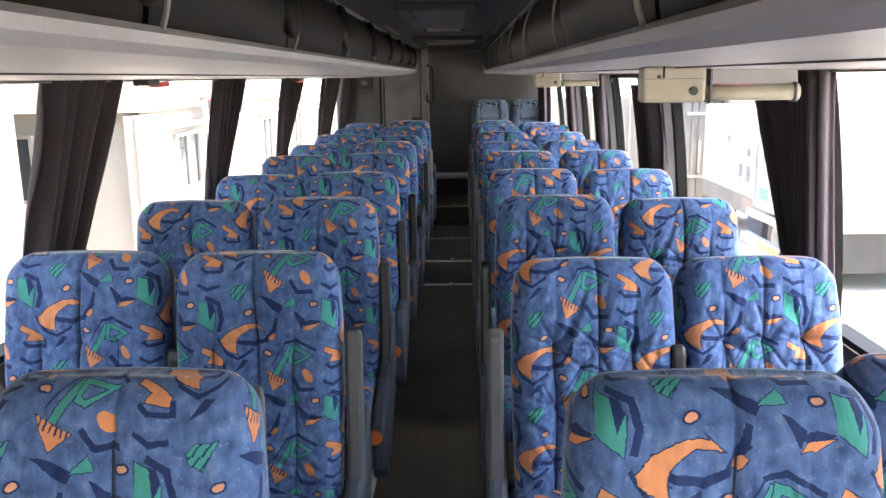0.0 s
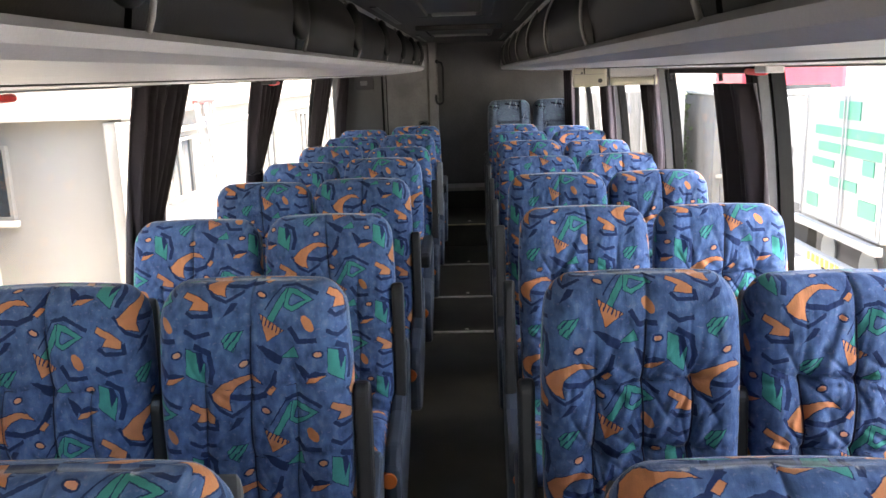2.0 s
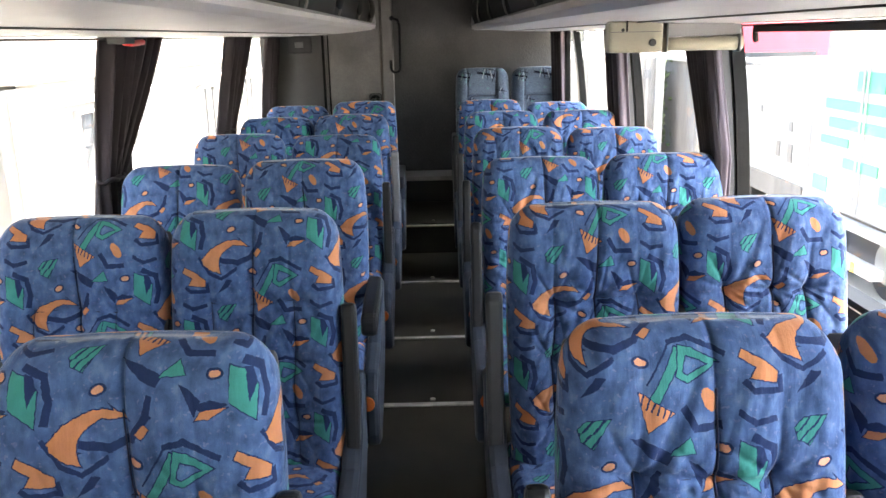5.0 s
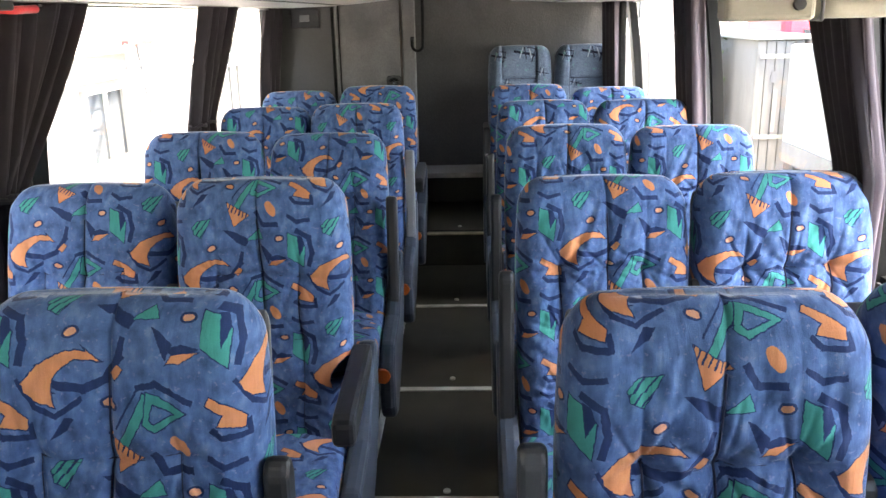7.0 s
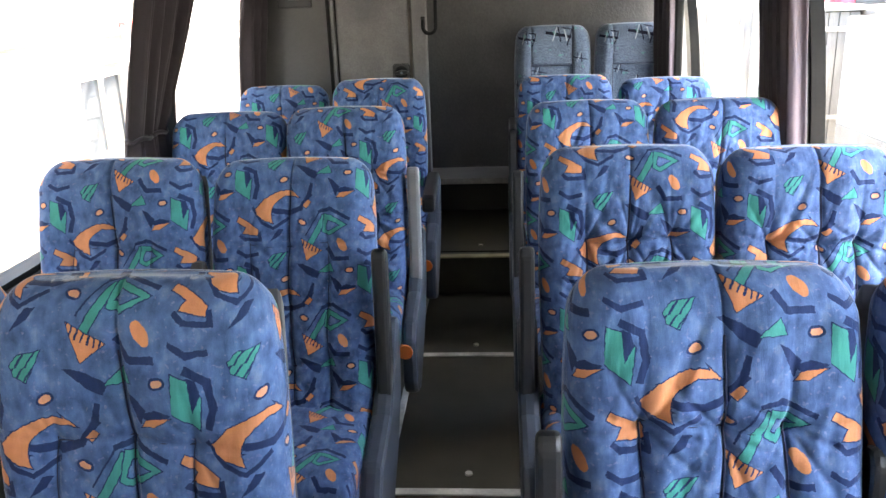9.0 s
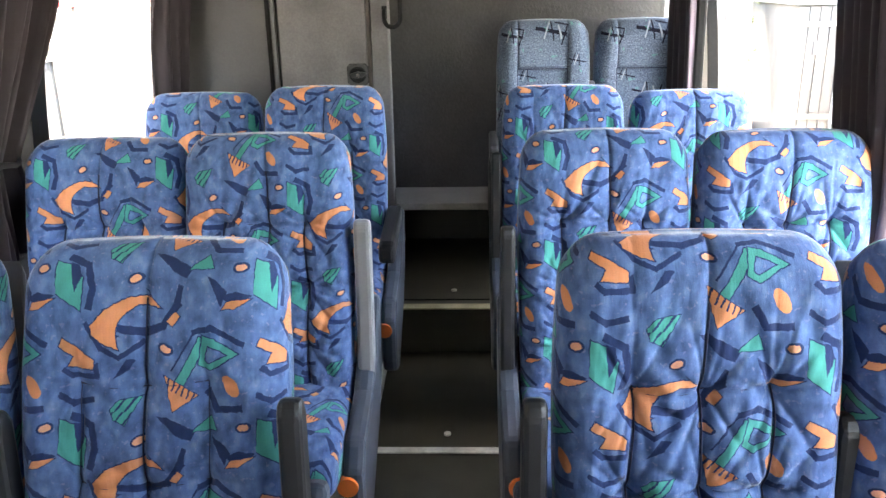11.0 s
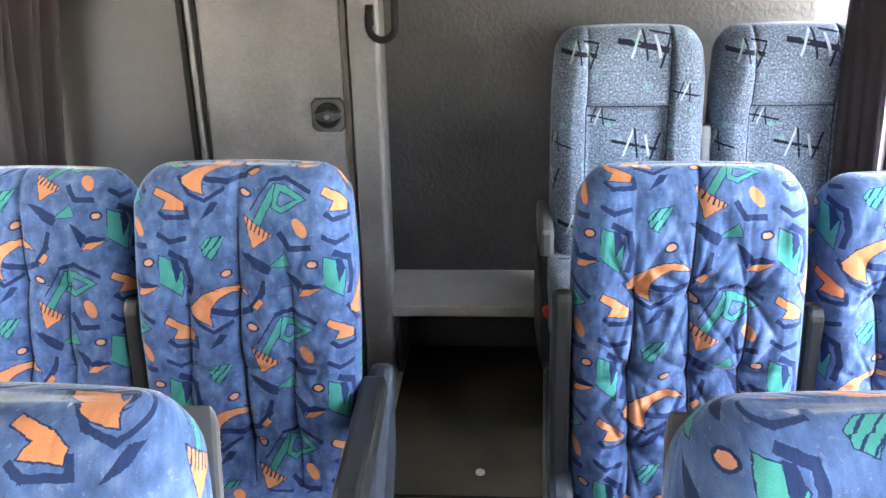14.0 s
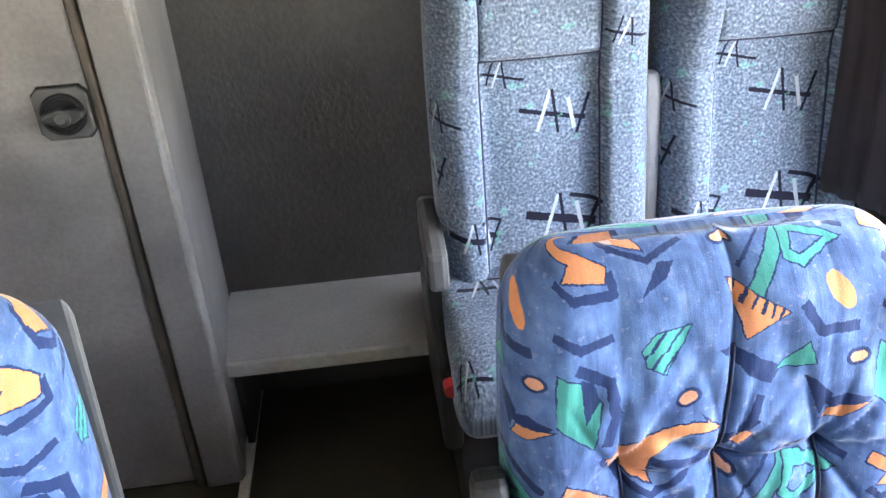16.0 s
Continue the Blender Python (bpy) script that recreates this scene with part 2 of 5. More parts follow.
def grey_fabric():
    f = Print("grey_tweed", (0.52, 0.45), (720, 600), 0.003, 50)
    f.colour = f.ramp(f.noise(190, 5), [(0.30, (0.038, 0.052, 0.078)), (0.45, (0.084, 0.110, 0.152)), (0.56, (0.125, 0.158, 0.208)), (0.70, (0.25, 0.29, 0.345))])
    black, white = (0.008, 0.008, 0.02), (0.31, 0.335, 0.37)

    def stroke(x0, y0, x1, y1, w, col):
        l = math.hypot(x1 - x0, y1 - y0)
        nx, ny = -(y1 - y0) / l * w, (x1 - x0) / l * w
        f.lay(f.poly([(x0 + nx, y0 + ny), (x1 + nx, y1 + ny), (x1 - nx, y1 - ny), (x0 - nx, y0 - ny)]), col)

    for ox, oy, k, kind in ((441, 191, 0.78, 1), (648, 158, 1.08, 1), (-72, 158, 1.08, 1), (124, 328, 0.62, 2), (548, 419, 0.62, 2), (639, 498, 1.0, 0), (-81, 498, 1.0, 0), (377, 505, 0.65, 2), (300, 20, 0.8, 0)):
        stroke(ox, oy + 30 * k, ox + 170 * k, oy + 62 * k, (10 if kind == 1 else 5.5) * k, black)
        stroke(ox + 45 * k, oy + 85 * k, ox + 80 * k, oy - 12 * k, 4 * k, white)
        stroke(ox + 84 * k, oy - 14 * k, ox + 98 * k, oy + 92 * k, 4 * k, black)
        if kind != 2:
            stroke(ox + 125 * k, oy + 10 * k, ox + 140 * k, oy + 84 * k, 5 * k, white)
            stroke(ox + 180 * k, oy + 4 * k, ox + 140 * k, oy + 112 * k, 4 * k, black)
        else:
            stroke(ox + 22 * k, oy + 75 * k, ox + 52 * k, oy - 20 * k, 4 * k, black)
        if kind == 1:
            stroke(ox + 108 * k, oy - 8 * k, ox + 175 * k, oy + 8 * k, 5 * k, black)
    spots = f.noise(30, 2)
    f.lay(f.calc('SUBTRACT', spots, 0.66), (0.12, 0.42, 0.32), amount=0.3)
    return f.finish(0.95, 0.3, 700, 0.5)


BLUE = blue_fabric()
GREY = grey_fabric()
ARM_GREY = material("arm_grey_plastic", (0.080, 0.080, 0.083), 0.42, grain=0.05, scale=300, bump=0.1, stain=0.12, stain_scale=9)
ARM_MID = material("arm_dark_grey_plastic", (0.062, 0.062, 0.064), 0.42, grain=0.06, scale=300, bump=0.1, stain=0.15, stain_scale=9)
ARM_BLACK = material("arm_black_plastic", (0.018, 0.018, 0.019), 0.4, grain=0.1, scale=300, bump=0.12, stain=0.2, stain_scale=10)
PANEL_BLUE = material("panel_blue_plastic", (0.046, 0.056, 0.074), 0.4, grain=0.05, scale=250, bump=0.08, stain=0.15, stain_scale=8)
KNOB_ORANGE = material("button_orange_plastic", (0.75, 0.17, 0.03), 0.4, grain=0.05, scale=200)
SEAM = material("navy_seam_thread", (0.012, 0.016, 0.045), 0.9)
STEEL_DARK = material("frame_dark_steel", (0.02, 0.02, 0.022), 0.5, 0.3, grain=0.15, scale=80, stain=0.2)
FLOOR = material("floor_lino", (0.034, 0.031, 0.022), 0.42, grain=0.16, scale=240, bump=0.12, stain=0.28, stain_scale=5)
ALU = material("alu_trim", (0.50, 0.49, 0.45), 0.42, 0.35, grain=0.12, scale=90, stain=0.25, stain_scale=14)
BRASS = material("nosing_pale", (0.34, 0.30, 0.18), 0.5, 0.1, grain=0.12, scale=90, stain=0.3, stain_scale=14)
DARK_TRIM = material("dark_side_trim", (0.035, 0.034, 0.036), 0.75, grain=0.15, scale=180, bump=0.25, stain=0.15)
BENCH = material("bench_laminate", (0.215, 0.208, 0.20), 0.55, grain=0.1, scale=140, bump=0.25, stain=0.12, stain_scale=5)
EDGING = material("bench_edging", (0.26, 0.25, 0.235), 0.5, 0.2, grain=0.1, scale=90, stain=0.2, stain_scale=9)
ARM_PALE = material("arm_pale_grey_plastic", (0.17, 0.17, 0.172), 0.42, grain=0.05, scale=300, bump=0.1, stain=0.12, stain_scale=9)
CARPET = material("rear_wall_vinyl", (0.037, 0.0342, 0.0338), 0.5, grain=0.18, scale=95, bump=0.6, stain=0.25, stain_scale=5, stretch=(1, 1, 0.85), relief=0.004)
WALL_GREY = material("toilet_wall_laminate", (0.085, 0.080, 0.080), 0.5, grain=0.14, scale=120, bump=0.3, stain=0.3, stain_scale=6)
SEAL_WORN = material("worn_door_seal", (0.022, 0.015, 0.010), 0.6, grain=0.7, scale=60, bump=0.5, stain=0.6, stain_scale=14, stretch=(1, 1, 0.25))
LATCH = material("latch_black_plastic", (0.007, 0.007, 0.0075), 0.7, grain=0.1, scale=150)
LATCH.node_tree.nodes["Principled BSDF"].inputs["Specular IOR Level"].default_value = 0.15
# Cabin laminate made darker: shade under the rack is in the base colour.
WALL_SHADED = material("shaded_toilet_panel_laminate", (0.031, 0.0285, 0.0285), 0.55, grain=0.10, scale=120, bump=0.3, stain=0.15, stain_scale=4)
RACK_GREY = material("rack_light_plastic", (0.285, 0.278, 0.285), 0.45, grain=0.04, scale=200, bump=0.06, stain=0.10, stain_scale=3)
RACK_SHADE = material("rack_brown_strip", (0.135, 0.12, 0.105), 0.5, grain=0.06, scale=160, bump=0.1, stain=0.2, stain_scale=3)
BIN_DARK = material("bin_dark_vinyl", (0.0085, 0.0076, 0.0066), 0.5, grain=0.12, scale=160, bump=0.15, stain=0.15, stain_scale=5)
RIB = material("bin_rib", (0.15, 0.14, 0.13), 0.4, grain=0.08, scale=120, stain=0.1)
CEILING = material("ceiling_vinyl", (0.036, 0.034, 0.032), 0.7, grain=0.1, scale=220, bump=0.2, stain=0.1)
HATCH = material("hatch_plastic", (0.028, 0.027, 0.028), 0.5, grain=0.08, scale=200, stain=0.15)
PILLAR_GREY = material("pillar_grey_vinyl", (0.034, 0.033, 0.034), 0.6, grain=0.1, scale=160, bump=0.2, stain=0.15, stain_scale=6)
RUBBER = material("black_rubber", (0.005, 0.005, 0.005), 0.5, grain=0.15, scale=90, stain=0.2)
for flat in (FLOOR, PANEL_BLUE, DARK_TRIM, CEILING, BIN_DARK):
    flat.node_tree.nodes["Principled BSDF"].inputs["Specular IOR Level"].default_value = 0.25
for dull in (RUBBER, BIN_DARK):
    dull.node_tree.nodes["Principled BSDF"].inputs["Specular IOR Level"].default_value = 0.08
CURTAIN = material("aubergine_curtain_cloth", (0.015, 0.0090, 0.0122), 0.85, grain=0.2, scale=500, bump=0.2, stain=0.15, stain_scale=6, sheen=0.03)
# Paler mauve: sunlight on the turned curtain edge, put into the colour.
SUNLIT_CLOTH = material("sunlit_mauve_curtain_cloth", (0.072, 0.053, 0.064), 0.75, grain=0.15, scale=500, bump=0.2, stain=0.15, stain_scale=6)
cloth_out = CURTAIN.node_tree.nodes["Material Output"]
glow_through = CURTAIN.node_tree.nodes.new("ShaderNodeBsdfTranslucent")
glow_through.inputs[0].default_value = (0.085, 0.050, 0.062, 1)
cloth_mix = CURTAIN.node_tree.nodes.new("ShaderNodeMixShader")
cloth_mix.inputs[0].default_value = 0.06
CURTAIN.node_tree.links.new(CURTAIN.node_tree.nodes["Principled BSDF"].outputs[0], cloth_mix.inputs[1])
CURTAIN.node_tree.links.new(glow_through.outputs[0], cloth_mix.inputs[2])
CURTAIN.node_tree.links.new(cloth_mix.outputs[0], cloth_out.inputs[0])
CREAM = material("cream_plastic", (0.27, 0.248, 0.192), 0.42, grain=0.04, scale=200, stain=0.10, stain_scale=7)
RED = material("red_plastic", (0.55, 0.03, 0.03), 0.4, grain=0.05, scale=150)
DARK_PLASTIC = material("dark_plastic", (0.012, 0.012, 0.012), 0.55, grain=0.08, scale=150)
CHROME = material("bright_metal", (0.6, 0.6, 0.6), 0.25, 1.0, grain=0.05)
CONCRETE = material("yard_concrete", (0.33, 0.31, 0.275), 0.9, grain=0.12, scale=12, bump=0.3, stain=0.12, stain_scale=0.7)
PLASTER = material("white_plaster", (0.205, 0.193, 0.175), 0.9, grain=0.05, scale=20, bump=0.2, stain=0.06, stain_scale=0.8)
PLASTER_WARM = material("cream_plaster", (0.40, 0.37, 0.325), 0.9, grain=0.05, scale=20, bump=0.2, stain=0.06, stain_scale=0.8)
WHITE_METAL = material("white_truck_paint", (0.225, 0.228, 0.22), 0.4, grain=0.03, scale=30, stain=0.08, stain_scale=1.5)
GREEN_PAINT = material("green_paint", (0.018, 0.19, 0.115), 0.45, grain=0.08, scale=20, stain=0.1)
RED_PAINT = material("red_truck_paint", (0.55, 0.03, 0.05), 0.4, grain=0.05, scale=20, stain=0.1)
CRATE = material("weathered_planks", (0.110, 0.106, 0.099), 0.9, grain=0.15, scale=14, bump=0.4, stain=0.15, stain_scale=1.5, stretch=(1, 1, 0.2))
TYRE = material("tyre_rubber", (0.025, 0.025, 0.025), 0.8, grain=0.15, scale=40)
LEAF = material("dull_leaf", (0.07, 0.10, 0.045), 0.7, grain=0.3, scale=9)
SHADE_WALL = material("grey_render", (0.13, 0.125, 0.115), 0.9, grain=0.08, scale=20, bump=0.2, stain=0.12, stain_scale=0.6)
YELLOW = material("yellow_paint", (0.7, 0.42, 0.04), 0.6, grain=0.1, scale=30, stain=0.2)
DARK_GLASS = material("dark_window_glass", (0.03, 0.035, 0.04), 0.12, grain=0.1, scale=2)


def pane_material():
    m = bpy.data.materials.new("window_glass")
    m.use_nodes = True
    nt = m.node_tree
    nt.nodes.remove(nt.nodes["Principled BSDF"])
    tr = nt.nodes.new("ShaderNodeBsdfTransparent")
    tr.inputs[0].default_value = (0.94, 0.96, 0.95, 1)
    gl = nt.nodes.new("ShaderNodeBsdfGlossy")
    gl.inputs["Roughness"].default_value = 0.03
    lw = nt.nodes.new("ShaderNodeLayerWeight")
    lw.inputs[0].default_value = 0.3
    pw = nt.nodes.new("ShaderNodeMath")
    pw.operation = 'MULTIPLY_ADD'
    pw.inputs[1].default_value, pw.inputs[2].default_value = 0.08, 0.02
    nt.links.new(lw.outputs["Facing"], pw.inputs[0])
    mx = nt.nodes.new("ShaderNodeMixShader")
    nt.links.new(pw.outputs[0], mx.inputs[0])
    nt.links.new(tr.outputs[0], mx.inputs[1])
    nt.links.new(gl.outputs[0], mx.inputs[2])
    nt.links.new(mx.outputs[0], nt.nodes["Material Output"].inputs[0])
    return m


GLASS = pane_material()


# ---- mesh helpers ----
def mesh_from(name, bm, mat, smooth=True):
    me = bpy.data.meshes.new(name)
    bmesh.ops.recalc_face_normals(bm, faces=bm.faces)
    for f in bm.faces:
        f.smooth = smooth
    bm.to_mesh(me)
    bm.free()
    me.materials.append(mat)
    return me


def part(name, bm, mat, parent=None, label="", smooth=False):
    ob = new(name, mesh_from(name, bm, mat, smooth))
    if parent is not None:
        ob.parent = parent
    if label:
        ob["label"] = label
    return ob


def box(x0, x1, y0, y1, z0, z1, bevel=0.0, seg=2):
    bm = bmesh.new()
    bmesh.ops.create_cube(bm, size=1)
    bmesh.ops.scale(bm, vec=(x1 - x0, y1 - y0, z1 - z0), verts=bm.verts)
    bmesh.ops.translate(bm, vec=((x0 + x1) / 2, (y0 + y1) / 2, (z0 + z1) / 2), verts=bm.verts)
    if bevel:
        bmesh.ops.bevel(bm, geom=bm.edges[:], offset=bevel, segments=seg, affect='EDGES', profile=0.5)
    return bm


def extrude(pts, axis, a, b, bevel=0.0):
    """A closed outline in the plane across the axis, drawn out from a to b."""
    bm = bmesh.new()
    place = {'x': lambda u, v, w: (w, u, v), 'y': lambda u, v, w: (u, w, v), 'z': lambda u, v, w: (u, v, w)}[axis]
    lo = [bm.verts.new(place(u, v, a)) for u, v in pts]
    hi = [bm.verts.new(place(u, v, b)) for u, v in pts]
    n = len(pts)
    bm.faces.new(lo)
    bm.faces.new(hi[::-1])
    for i in range(n):
        bm.faces.new((lo[i], lo[(i + 1) % n], hi[(i + 1) % n], hi[i]))
    bmesh.ops.recalc_face_normals(bm, faces=bm.faces)
    if bevel:
        rim = [e for e in bm.edges if len(e.link_faces) == 2 and e.calc_face_angle(0) > 0.5]
        bmesh.ops.bevel(bm, geom=rim, offset=bevel, segments=2, affect='EDGES', profile=0.5)
    return bm


def tube(path, r, sides=8, closed_ends=True):
    bm = bmesh.new()
    rings = []
    pts = [Vector(p) for p in path]
    up = Vector((0.3, 0.2, 0.93))
    for i, p in enumerate(pts):
        t = (pts[min(i + 1, len(pts) - 1)] - pts[max(i - 1, 0)]).normalized()
        a = t.cross(up).normalized()
        b = t.cross(a).normalized()
        rings.append([bm.verts.new(p + r * (math.cos(2 * math.pi * k / sides) * a + math.sin(2 * math.pi * k / sides) * b)) for k in range(sides)])
    for q, w in zip(rings, rings[1:]):
        for k in range(sides):
            bm.faces.new((q[k], q[(k + 1) % sides], w[(k + 1) % sides], w[k]))
    if closed_ends:
        bm.faces.new(rings[0])
        bm.faces.new(rings[-1][::-1])
    return bm


def disc(cx, cy, cz, r, h, axis='y', sides=24):
    bm = bmesh.new()
    bmesh.ops.create_cone(bm, cap_ends=True, segments=sides, radius1=r, radius2=r * 0.94, depth=h)
    rot = {'y': Matrix.Rotation(radians(90), 4, 'X'), 'x': Matrix.Rotation(radians(90), 4, 'Y'), 'z': Matrix.Identity(4)}[axis]
    bmesh.ops.transform(bm, matrix=Matrix.Translation((cx, cy, cz)) @ rot, verts=bm.verts)
    return bm


def join(*bms):
    out = bmesh.new()
    for b in bms:
        me = bpy.data.meshes.new("tmp")
        b.to_mesh(me)
        b.free()
        out.from_mesh(me)
        bpy.data.meshes.remove(me)
    return out


def setting(name, bm, mat, label, smooth=False, category="", kind="structure"):
    return tagged(part(name, bm, mat, None, smooth=smooth), label, category or name.split("_")[0], kind=kind)


# ---- the bus body ----
FRONT, BACK = -2.6, 9.12
STEP_Y, STEP_Z = 8.13, 0.19
SILL, HEAD, CEIL = 0.71, 1.515, 1.79
PILLARS = {1: [-2.55, -1.00, 0.70, 2.40, 4.12, 5.71, 7.29], -1: [-2.55, -0.90, 0.80, 2.50, 4.30, 5.86, 7.56]}


def wall_x(z):
    """Inner face of the glass: the side leans in more towards the top."""
    t = (z - SILL) / (HEAD - SILL)
    return 1.235 - 0.030 * t - 0.055 * t * t


def bent_post(s, y0, y1, d0, d1):
    """An upright that follows the bowed side, from d0 to d1 inside the glass."""
    zs = [SILL + (HEAD - SILL) * k / 12 for k in range(13)]
    pts = [(s * (wall_x(z) - d0), z) for z in zs] + [(s * (wall_x(z) - d1), z) for z in reversed(zs)]
    return extrude(pts, 'y', y0, y1, 0.0015)


floor = setting("floor", box(-1.25, 1.25, FRONT, STEP_Y, -0.06, 0.0), FLOOR, "dark olive-brown vinyl floor, scuffed, of the bus aisle")
setting("floor_rear", box(-1.25, 1.25, STEP_Y, BACK, -0.06, STEP_Z), FLOOR, "raised rear floor behind the step, dark vinyl", category="floor")
setting("ceiling", box(-0.62, 0.62, FRONT, BACK, CEIL, CEIL + 0.05), CEILING, "dark grey vinyl bus ceiling")
setting("wall_rear", join(box(-1.30, 0.995, BACK, BACK + 0.05, STEP_Z, CEIL + 0.05), box(0.995, 1.30, BACK, BACK + 0.05, STEP_Z, SILL), box(0.995, 1.30, BACK, BACK + 0.05, HEAD, CEIL + 0.05)), CARPET, "dark brown embossed vinyl rear wall of the bus", category="wall")
setting("wall_front", join(box(-1.30, 1.30, FRONT - 0.05, FRONT, -0.06, 0.30), box(-1.30, 1.30, FRONT - 0.05, FRONT, 1.70, CEIL + 0.3), box(-1.30, -1.10, FRONT - 0.05, FRONT, 0.30, 1.70),
                          box(1.10, 1.30, FRONT - 0.05, FRONT, 0.30, 1.70)), DARK_TRIM, "dark front bulkhead around the windscreen opening", category="wall")
setting("roof", box(-1.30, 1.30, FRONT - 0.05, BACK + 0.05, CEIL + 0.32, CEIL + 0.36), DARK_TRIM, "roof skin over the luggage racks", category="roof")

for s, nm in ((-1, "left"), (1, "right")):
    w0 = wall_x(SILL)
    prof = [(s * 1.25, -0.06), (s * 1.32, -0.06), (s * 1.32, SILL), (s * (w0 - 0.02), SILL), (s * (w0 - 0.02), SILL - 0.03), (s * 1.25, SILL - 0.06)]
    setting("wall_" + nm, extrude(prof, 'y', FRONT, BACK), DARK_TRIM, "dark grey lower side wall below the windows", category="wall")
    up = [(s * 1.15, HEAD), (s * 1.30, HEAD), (s * 1.30, CEIL + 0.32), (s * 1.25, CEIL + 0.32)]
    setting("wall_top_" + nm, extrude(up, 'y', FRONT, BACK), DARK_TRIM, "side wall above the windows behind the rack", category="wall")
    bounds = PILLARS[s] + [9.10]
    for k, (a, b) in enumerate(zip(bounds, bounds[1:])):
        win = tagged(new("window_%d_%s" % (k + 1, nm)), "large fixed bus window in a black rubber surround", "window", kind="structure")
        g = bent_post(s, a + 0.03, b - 0.03, -0.036, -0.030)
        pane = part("pane", g, GLASS, win)
        pane.visible_shadow = False
        seal = extrude([(s * (wall_x(SILL) - .012), SILL), (s * (wall_x(SILL) + .05), SILL), (s * (wall_x(SILL) + .05), SILL + .022), (s * (wall_x(SILL) - .010), SILL + .018)], 'y', a + .036, b - .036)
        part("bottom_seal", seal, RUBBER, win)
    for k, y in enumerate(bounds):
        setting("pillar", bent_post(s, y - 0.048, y + 0.048, -0.028, 0.022), RUBBER, "black window pillar between two panes", category="pillar")
        if s > 0 and 0 < k < len(bounds) - 1:
            cover = setting("pillar_cover", bent_post(s, y - 0.038, y + 0.030, 0.022, 0.088), RUBBER, "dark padded pillar cover with a grey vinyl face", category="pillar")
            part("face", bent_post(s, y - 0.041, y - 0.038, 0.030, 0.068), PILLAR_GREY, cover, "grey vinyl strip")

corner = tagged(new("window_rear"), "narrow glazed slot beside the rear wall", "window", kind="structure")
corner_pane = part("pane", box(0.998, 1.20, BACK + 0.02, BACK + 0.026, SILL + 0.003, HEAD - 0.003), GLASS, corner)
corner_pane.visible_shadow = False

# floor trims, cross strips and the step
for x in (-0.245, 0.245):
    setting("trim", box(x - 0.012, x + 0.012, FRONT, STEP_Y - 0.004, 0.0, 0.006, 0.002), ALU, "worn aluminium edge strip along the aisle floor")
    setting("trim", box(x - 0.012, x + 0.012, STEP_Y + 0.05, BACK - 0.004, STEP_Z, STEP_Z + 0.006, 0.002), ALU, "worn aluminium edge strip on the raised rear floor")
for y in (5.69, 6.46, 7.42):
    setting("trim", box(-0.228, 0.228, y - 0.016, y + 0.016, 0.0, 0.007, 0.003), ALU, "aluminium cross strip over a floor joint")
setting("trim", box(-0.45, 0.45, STEP_Y - 0.012, STEP_Y + 0.035, STEP_Z, STEP_Z + 0.008, 0.003), BRASS, "pale worn nosing strip on the rear step")
setting("trim", box(-0.228, 0.228, STEP_Y + 0.088, STEP_Y + 0.094, STEP_Z, STEP_Z + 0.003), RUBBER, "dark open joint in the rear floor covering")
for x, y, z in ((0.01, 7.52, 0), (0.01, 6.56, 0), (0.02, 8.32, STEP_Z), (0.01, 5.74, 0)):
    setting("floor_screw", disc(x, y, z + 0.003, 0.012, 0.006, 'z', 12), ALU, "bright screw head set in the vinyl floor", category="screw", kind="")


# ---- luggage racks ----
def arc_pts(x0, z0, x1, z1, bulge, n):
    out = []
    for i in range(n + 1):
        t = i / n
        k = 4 * t * (1 - t) * bulge
        dx, dz = x1 - x0, z1 - z0
        l = math.hypot(dx, dz)
        out.append((x0 + dx * t - dz / l * k, z0 + dz * t + dx / l * k))
    return out


